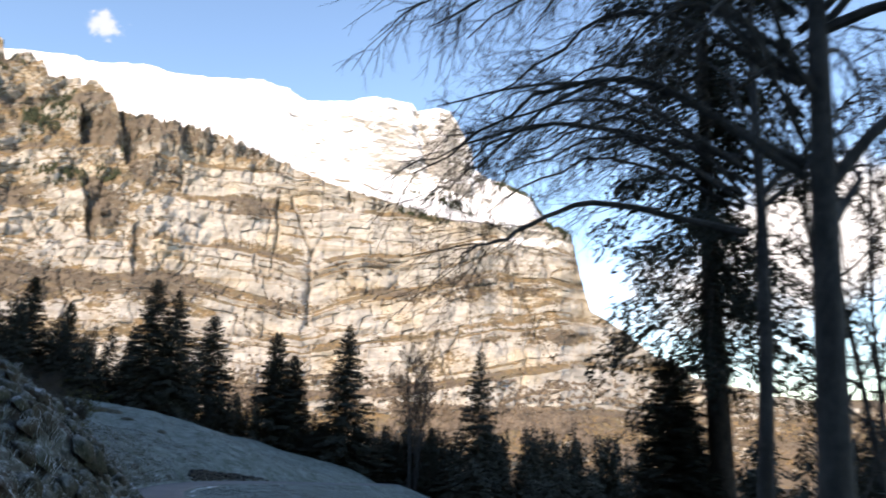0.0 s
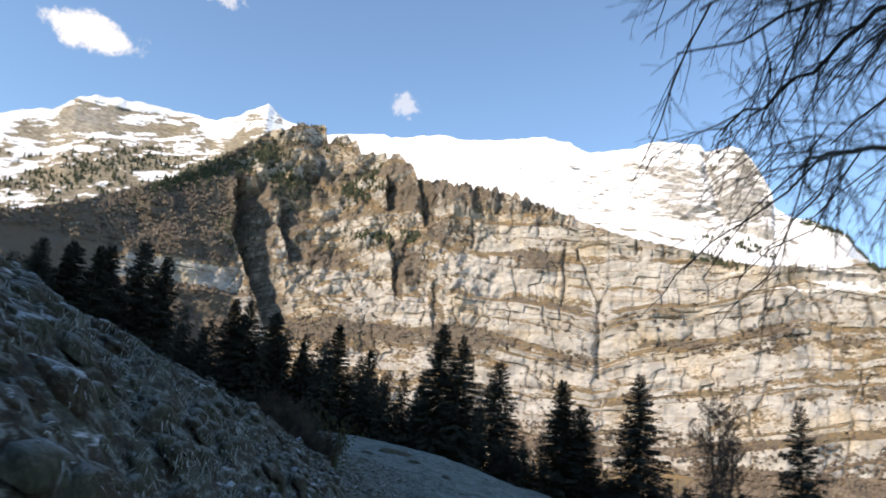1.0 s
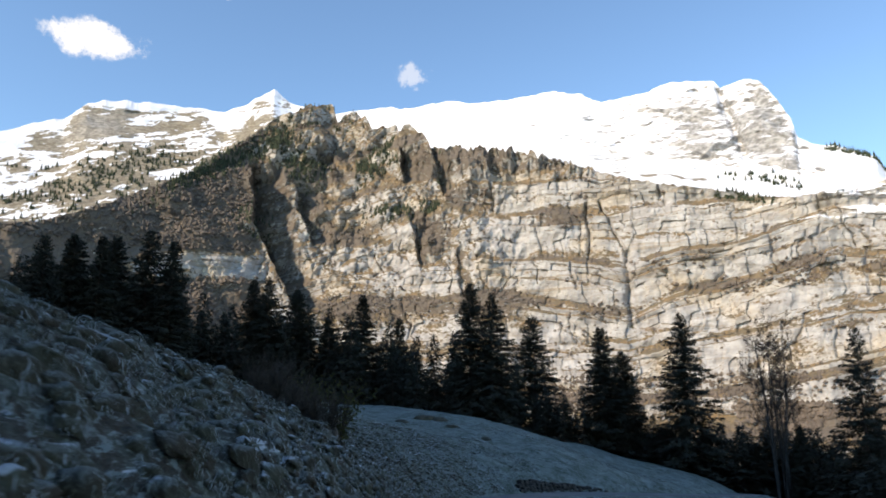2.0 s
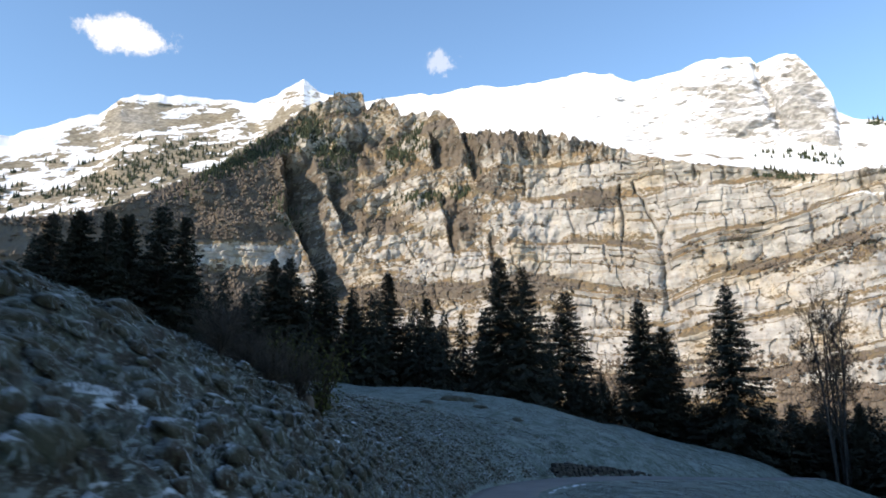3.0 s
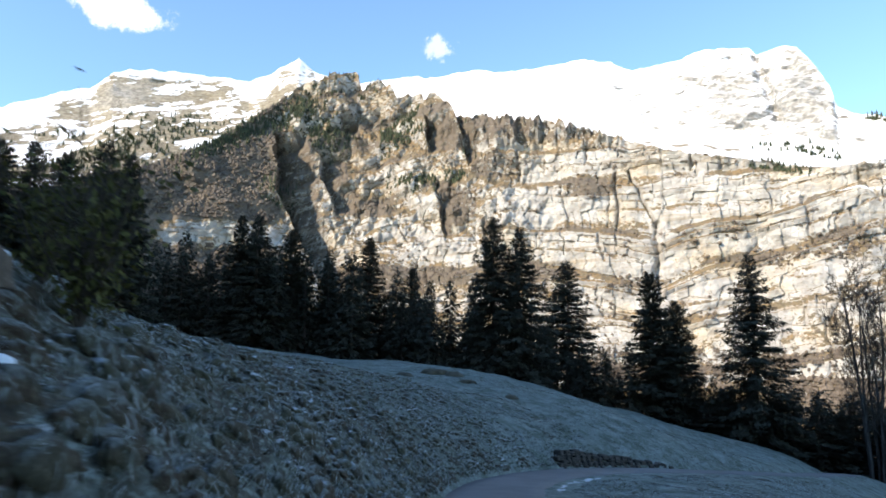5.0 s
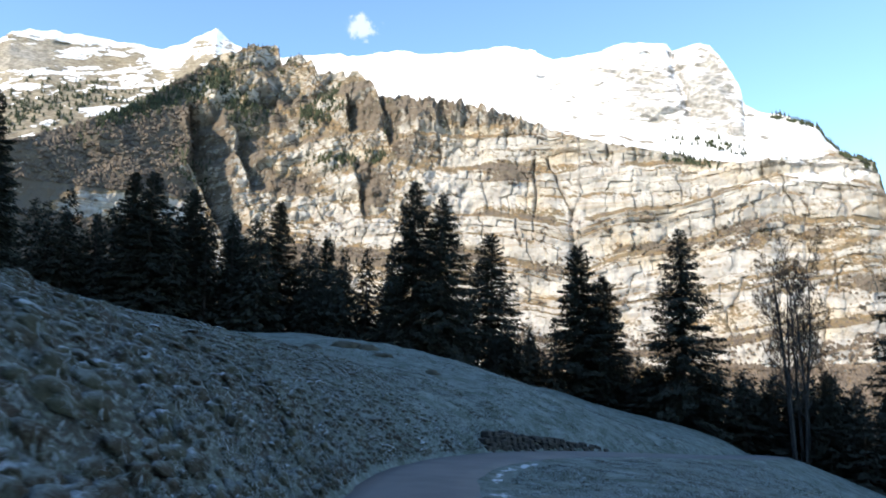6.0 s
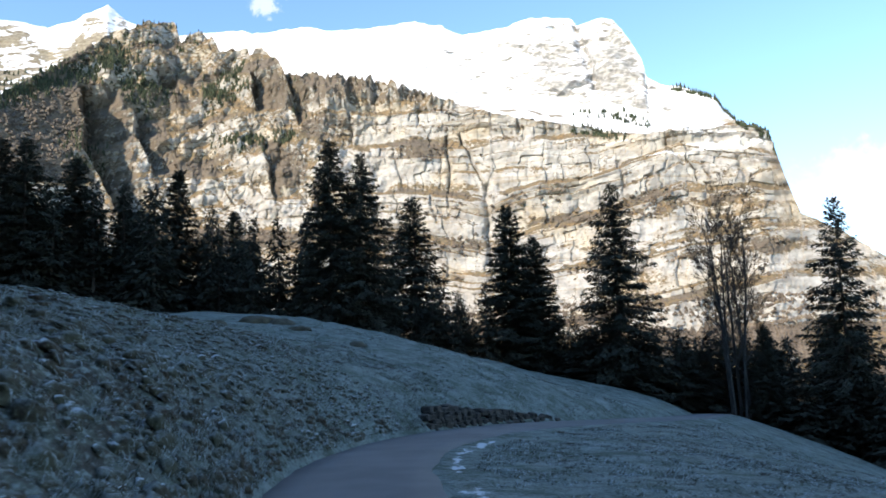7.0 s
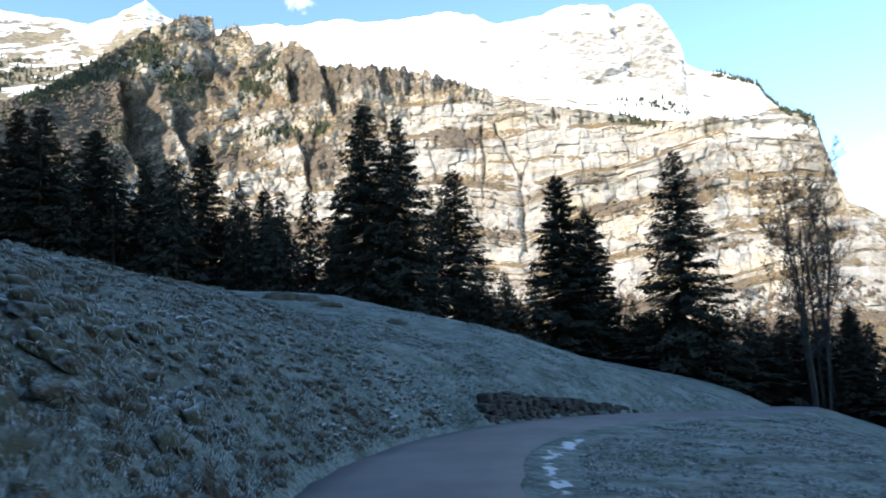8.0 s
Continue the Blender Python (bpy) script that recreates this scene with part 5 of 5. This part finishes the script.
def stump(x, y, high, wide, seed):
    g = np.random.default_rng(seed)
    root = thing("tree_stump", at(x, y, -0.1), "old rotten tree stump with a cap of snow", "stump", "stumps on the bank")
    n = 12
    a = np.arange(n) * 2 * np.pi / n
    verts, rows = [], ((0, 1.35), (0.25, 1.08), (0.7, 0.95), (1.0, 0.9))
    for f, w in rows:
        r = wide * w * (1 + 0.10 * np.sin(a * 3 + seed) + g.normal(0, 0.05, n))
        verts.append(np.stack([np.cos(a) * r, np.sin(a) * r, np.full(n, f * high) + (g.normal(0, 0.06, n) if f == 1 else 0)], 1))
    verts = np.concatenate(verts + [[[0, 0, high * 0.92]]])
    faces = []
    for k in range(len(rows) - 1):
        for j in range(n):
            p, q = k * n + j, k * n + (j + 1) % n
            faces += [(p, q, q + n), (p, q + n, p + n)]
    faces += [((len(rows) - 1) * n + j, (len(rows) - 1) * n + (j + 1) % n, len(verts) - 1) for j in range(n)]
    part("stump_wood", mesh_of("stump_wood", verts, faces, wood_mat, True), root)
    cap = []
    for f, w in ((0.0, 0.84), (0.035, 0.76), (0.06, 0.45)):
        r = wide * w * (1 + 0.08 * np.sin(a * 2 + seed))
        cap.append(np.stack([np.cos(a) * r, np.sin(a) * r, np.full(n, high + f - 0.02)], 1))
    cap = np.concatenate(cap + [[[0, 0, high + 0.06]]])
    faces = []
    for k in range(2):
        for j in range(n):
            p, q = k * n + j, k * n + (j + 1) % n
            faces += [(p, q, q + n), (p, q + n, p + n)]
    faces += [(2 * n + j, 2 * n + (j + 1) % n, len(cap) - 1) for j in range(n)]
    part("snow_cap", mesh_of("snow_cap", cap, faces, snow_lump_mat, True), root, "white snow")


stump(-1.4, -12.8, 0.24, 0.17, 61)
stump(-2.3, -11.9, 0.28, 0.14, 62)

# hummocks on the meadow
for x, y, s, seed in ((-9.8, 33.8, 0.5, 71), (-5.5, 34.5, 0.42, 72), (-8.6, 38.5, 0.75, 73), (-7.2, 38.9, 0.6, 74), (-2.2, 32.0, 0.4, 75)):
    g = np.random.default_rng(seed)
    n = 14
    a = np.arange(n) * 2 * np.pi / n
    verts = []
    for f, w in ((-0.15, 1.25), (0.12, 1.0), (0.26, 0.66), (0.32, 0.3)):
        r = s * w * (1 + g.normal(0, 0.12, n))
        verts.append(np.stack([1.5 * np.cos(a) * r, np.sin(a) * r, np.full(n, f * s * 1.3) + g.normal(0, 0.03, n)], 1))
    verts = np.concatenate(verts + [[[0, 0, 0.34 * s * 1.3]]])
    faces = []
    for k in range(3):
        for j in range(n):
            p, q = k * n + j, k * n + (j + 1) % n
            faces += [(p, q, q + n), (p, q + n, p + n)]
    faces += [(3 * n + j, 3 * n + (j + 1) % n, len(verts) - 1) for j in range(n)]
    ob = tagged(new("earth_hummock", mesh_of("earth_hummock", verts, faces, plain("hummock_earth", (0.05, 0.042, 0.03), (0.11, 0.10, 0.07), 3.0) if seed == 71 else bpy.data.materials["hummock_earth"], True)), "low brown earth hummock on the frosty meadow", "mound", "hummocks on the meadow")
    ob.matrix_basis = pose(*at(x, y, 0.0), 0, 0, seed * 40)

# ---- dry stone wall above the bend ----
wall = thing("stone_wall", at(2.0, 24.2), "low dark dry stone wall holding the bank at the bend", "wall")
blocks = []
for k in range(5):
    g = np.random.default_rng(80 + k)
    bm = bmesh.new()
    bmesh.ops.create_cube(bm, size=1.0)
    bmesh.ops.bevel(bm, geom=bm.edges[:], offset=0.12, segments=1, affect="EDGES")
    for v in bm.verts:
        v.co += Vector(g.normal(0, 0.06, 3))
    data = bpy.data.meshes.new("stone")
    bm.to_mesh(data)
    bm.free()
    data.materials.append(stone_mat)
    blocks.append(data)
g = np.random.default_rng(91)
for s in np.arange(21.5, 31.6, 0.34):
    tall = np.interp(s, [21.5, 22.1, 26, 31.6], [0.60, 0.80, 0.62, 0.15])
    z = 0.0
    while z < tall:
        h = g.uniform(0.12, 0.24)
        n = np.argmin(np.abs(way_s - s - g.uniform(-0.3, 0.3)))
        p = way[n] + normal[n] * (HALF + 0.24 + 0.25 * z + g.uniform(-0.07, 0.07))
        ob = new("stone", blocks[int(g.integers(0, 5))])
        ob.parent = wall
        ob.matrix_parent_inverse = wall.matrix_basis.inverted()
        ob.matrix_basis = Matrix.LocRotScale((p[0], p[1], way_z[n] + z + h / 2 - 0.08), Euler((g.normal(0, 0.12), g.normal(0, 0.12), math.atan2(way_dir[n, 1], way_dir[n, 0]) + g.normal(0, 0.15))), (g.uniform(0.34, 0.62), 0.42, h * 1.2))
        z += h

# ---- grass tufts ----


def along_road(s, left):
    """Places at stations along the road, that far left of its middle."""
    mid = np.stack([np.interp(s, way_s, way[:, k]) for k in (0, 1)], 1)
    nor = np.stack([np.interp(s, way_s, normal[:, k]) for k in (0, 1)], 1)
    return mid + nor * left[:, None]


def hummocks(name, count, seed, label, lo, hi, s0, s1):
    """Rounded grass tussocks, capped with frost and snow."""
    g = np.random.default_rng(seed)
    s = g.uniform(s0, s1, count)
    off = lo + (hi - lo) * g.random(count) ** 1.2
    p = along_road(s, HALF + off)
    z = ground_z(p[:, 0], p[:, 1])
    r = np.clip(g.lognormal(-2.3, 0.38, count), 0.05, 0.17) * np.interp(s, [s0, -6, 8, s1], [1.1, 1.05, 1.0, 0.6])
    h = r * g.uniform(0.42, 0.85, count)
    long = g.uniform(1.0, 2.3, count)
    fall = np.stack([-np.interp(s, way_s, normal[:, k]) for k in (0, 1)], 1)
    eps = 0.4
    dx = (ground_z(p[:, 0] + eps, p[:, 1], rough=False) - ground_z(p[:, 0] - eps, p[:, 1], rough=False)) / (2 * eps)
    dy = (ground_z(p[:, 0], p[:, 1] + eps, rough=False) - ground_z(p[:, 0], p[:, 1] - eps, rough=False)) / (2 * eps)
    face = np.stack([-dx, -dy, 1 + 0 * dx], 1)
    face /= np.linalg.norm(face, axis=1, keepdims=True)
    rise = 0.55 * face + np.array([0, 0, 0.45])
    fall3 = np.concatenate([fall, np.zeros((count, 1))], 1)
    fall3 -= face * (fall3 * face).sum(1, keepdims=True)
    fall3 /= np.linalg.norm(fall3, axis=1, keepdims=True)
    level = np.cross(face, fall3)
    mid = np.concatenate([p, z[:, None]], 1)
    n = 8
    a = np.arange(n)[None] * 2 * np.pi / n + g.random((count, 1)) * 6
    rings = []
    for f, w in ((-0.35, 1.1), (0.25, 1.04), (0.62, 0.84), (0.90, 0.52), (1.0, 0.0)):
        q = r[:, None] * w * (1 + g.normal(0, 0.20, (count, n)))
        ring = mid[:, None] + level[:, None] * (np.cos(a) * q * long[:, None])[..., None] + fall3[:, None] * (np.sin(a) * q * 0.85)[..., None] + rise[:, None] * ((h * f)[:, None] + g.normal(0, 0.06, (count, n)) * r[:, None])[..., None]
        rings.append(ring[:, :1] if w == 0 else ring)
    verts = np.concatenate(rings, 1)
    faces = []
    for k in range(3):
        for j in range(n):
            b, c = k * n + j, k * n + (j + 1) % n
            faces += [(b, c, c + n), (b, c + n, b + n)]
    faces += [(3 * n + j, 3 * n + (j + 1) % n, 4 * n) for j in range(n)]
    faces = (np.array(faces)[None] + np.arange(count)[:, None, None] * (4 * n + 1)).reshape(-1, 3)
    tagged(new(name, mesh_of(name, verts.reshape(-1, 3), faces, hummock_mat, True)), label, "grass", kind="stuff")
    # blades that hang down over the tussocks
    m = 44
    a = g.random((count, m)) * 6.283
    out = level[:, None] * np.cos(a)[..., None] + fall3[:, None] * (np.sin(a) + 0.9)[..., None]
    out /= np.linalg.norm(out, axis=2, keepdims=True)
    low = g.uniform(0.0, 1.0, (count, m)) ** 0.6
    span = r[:, None] * g.uniform(0.3, 1.1, (count, m)) + 0.03
    rows = []
    for go, lift_ in ((0.0, 0.0), (0.5, 0.45), (1.0, 0.05)):
        far = low * r[:, None] + span * go
        dome = h[:, None] * np.clip(1 - 0.72 * (far / r[:, None]) ** 2, -0.2, 1) + lift_ * h[:, None] * g.uniform(0.4, 1.0, (count, m))
        rows.append(mid[:, None] + out * far[..., None] + rise[:, None] * dome[..., None])
    w = np.cross(out, np.broadcast_to(face[:, None], out.shape)) * (0.0022 + 0.012 * r)[:, None, None]
    blades = np.stack([rows[0] - w, rows[0] + w, rows[1] + w * 0.8, rows[1] - w * 0.8, rows[2]], 2).reshape(-1, 3)
    i = np.arange(count * m)[:, None] * 5
    tagged(new("hanging_grass", mesh_of("hanging_grass", blades, np.concatenate([i + [0, 1, 2], i + [0, 2, 3], i + [3, 2, 4]]), blade_mat)), "frosted grass hanging over the tussocks", "grass", kind="stuff")


hummocks("bank_hummocks", 8500, 4, "rounded frosty grass tussocks capped with snow on the bank", 0.15, 11.0, -39, 20)


def tufts(name, count, seed, mat, label, lo, hi, s0, s1, size, blades, side=1, fat=0.003):
    g = np.random.default_rng(seed)
    s = g.uniform(s0, s1, count)
    off = lo + (hi - lo) * g.random(count) ** 1.3
    p = along_road(s, side * (HALF + off))
    z = ground_z(p[:, 0], p[:, 1])
    clump = fbm(p[:, 0] / 1.5, p[:, 1] / 1.5, seed=seed) > -0.25
    p, z = p[clump], z[clump]
    m = len(p) * blades
    base = np.repeat(np.concatenate([p, z[:, None]], 1), blades, 0)
    a = g.random(m) * 6.283
    h = size * g.uniform(0.5, 1.2, m)
    out = np.stack([np.cos(a), np.sin(a), np.zeros(m)], 1)
    base[:, :2] += out[:, :2] * (g.random(m) * 0.10)[:, None]
    base[:, 2] -= 0.02
    w = np.stack([-np.sin(a), np.cos(a), np.zeros(m)], 1) * (fat * g.uniform(0.6, 1.4, m))[:, None]
    mid = base + out * (h * 0.45)[:, None] + np.array([0, 0, 1]) * (h * 0.62)[:, None]
    tip = base + out * (h * g.uniform(0.8, 1.3, m))[:, None] + np.array([0, 0, 1]) * (h * g.uniform(0.05, 0.55, m))[:, None]
    verts = np.stack([base - w, base + w, mid + w * 0.7, mid - w * 0.7, tip], 1).reshape(-1, 3)
    i = np.arange(m)[:, None] * 5
    faces = np.concatenate([i + [0, 1, 2], i + [0, 2, 3], i + [3, 2, 4]])
    tagged(new(name, mesh_of(name, verts, faces, mat)), label, "grass", kind="stuff")


tufts("bank_tussocks", 20000, 5, blade_mat, "frosted drooping winter grass tussocks on the bank", 0.15, 9.0, -37, 26, 0.13, 15)
tufts("meadow_grass", 9000, 6, blade_mat, "short frosted grass of the meadow", 0.1, 16.0, -10, 44, 0.10, 10, fat=0.006)
tufts("verge_grass", 9000, 8, blade_mat, "short frosted grass along the verge", 0.95, 13.0, -4, 44, 0.09, 9, side=-1, fat=0.006)
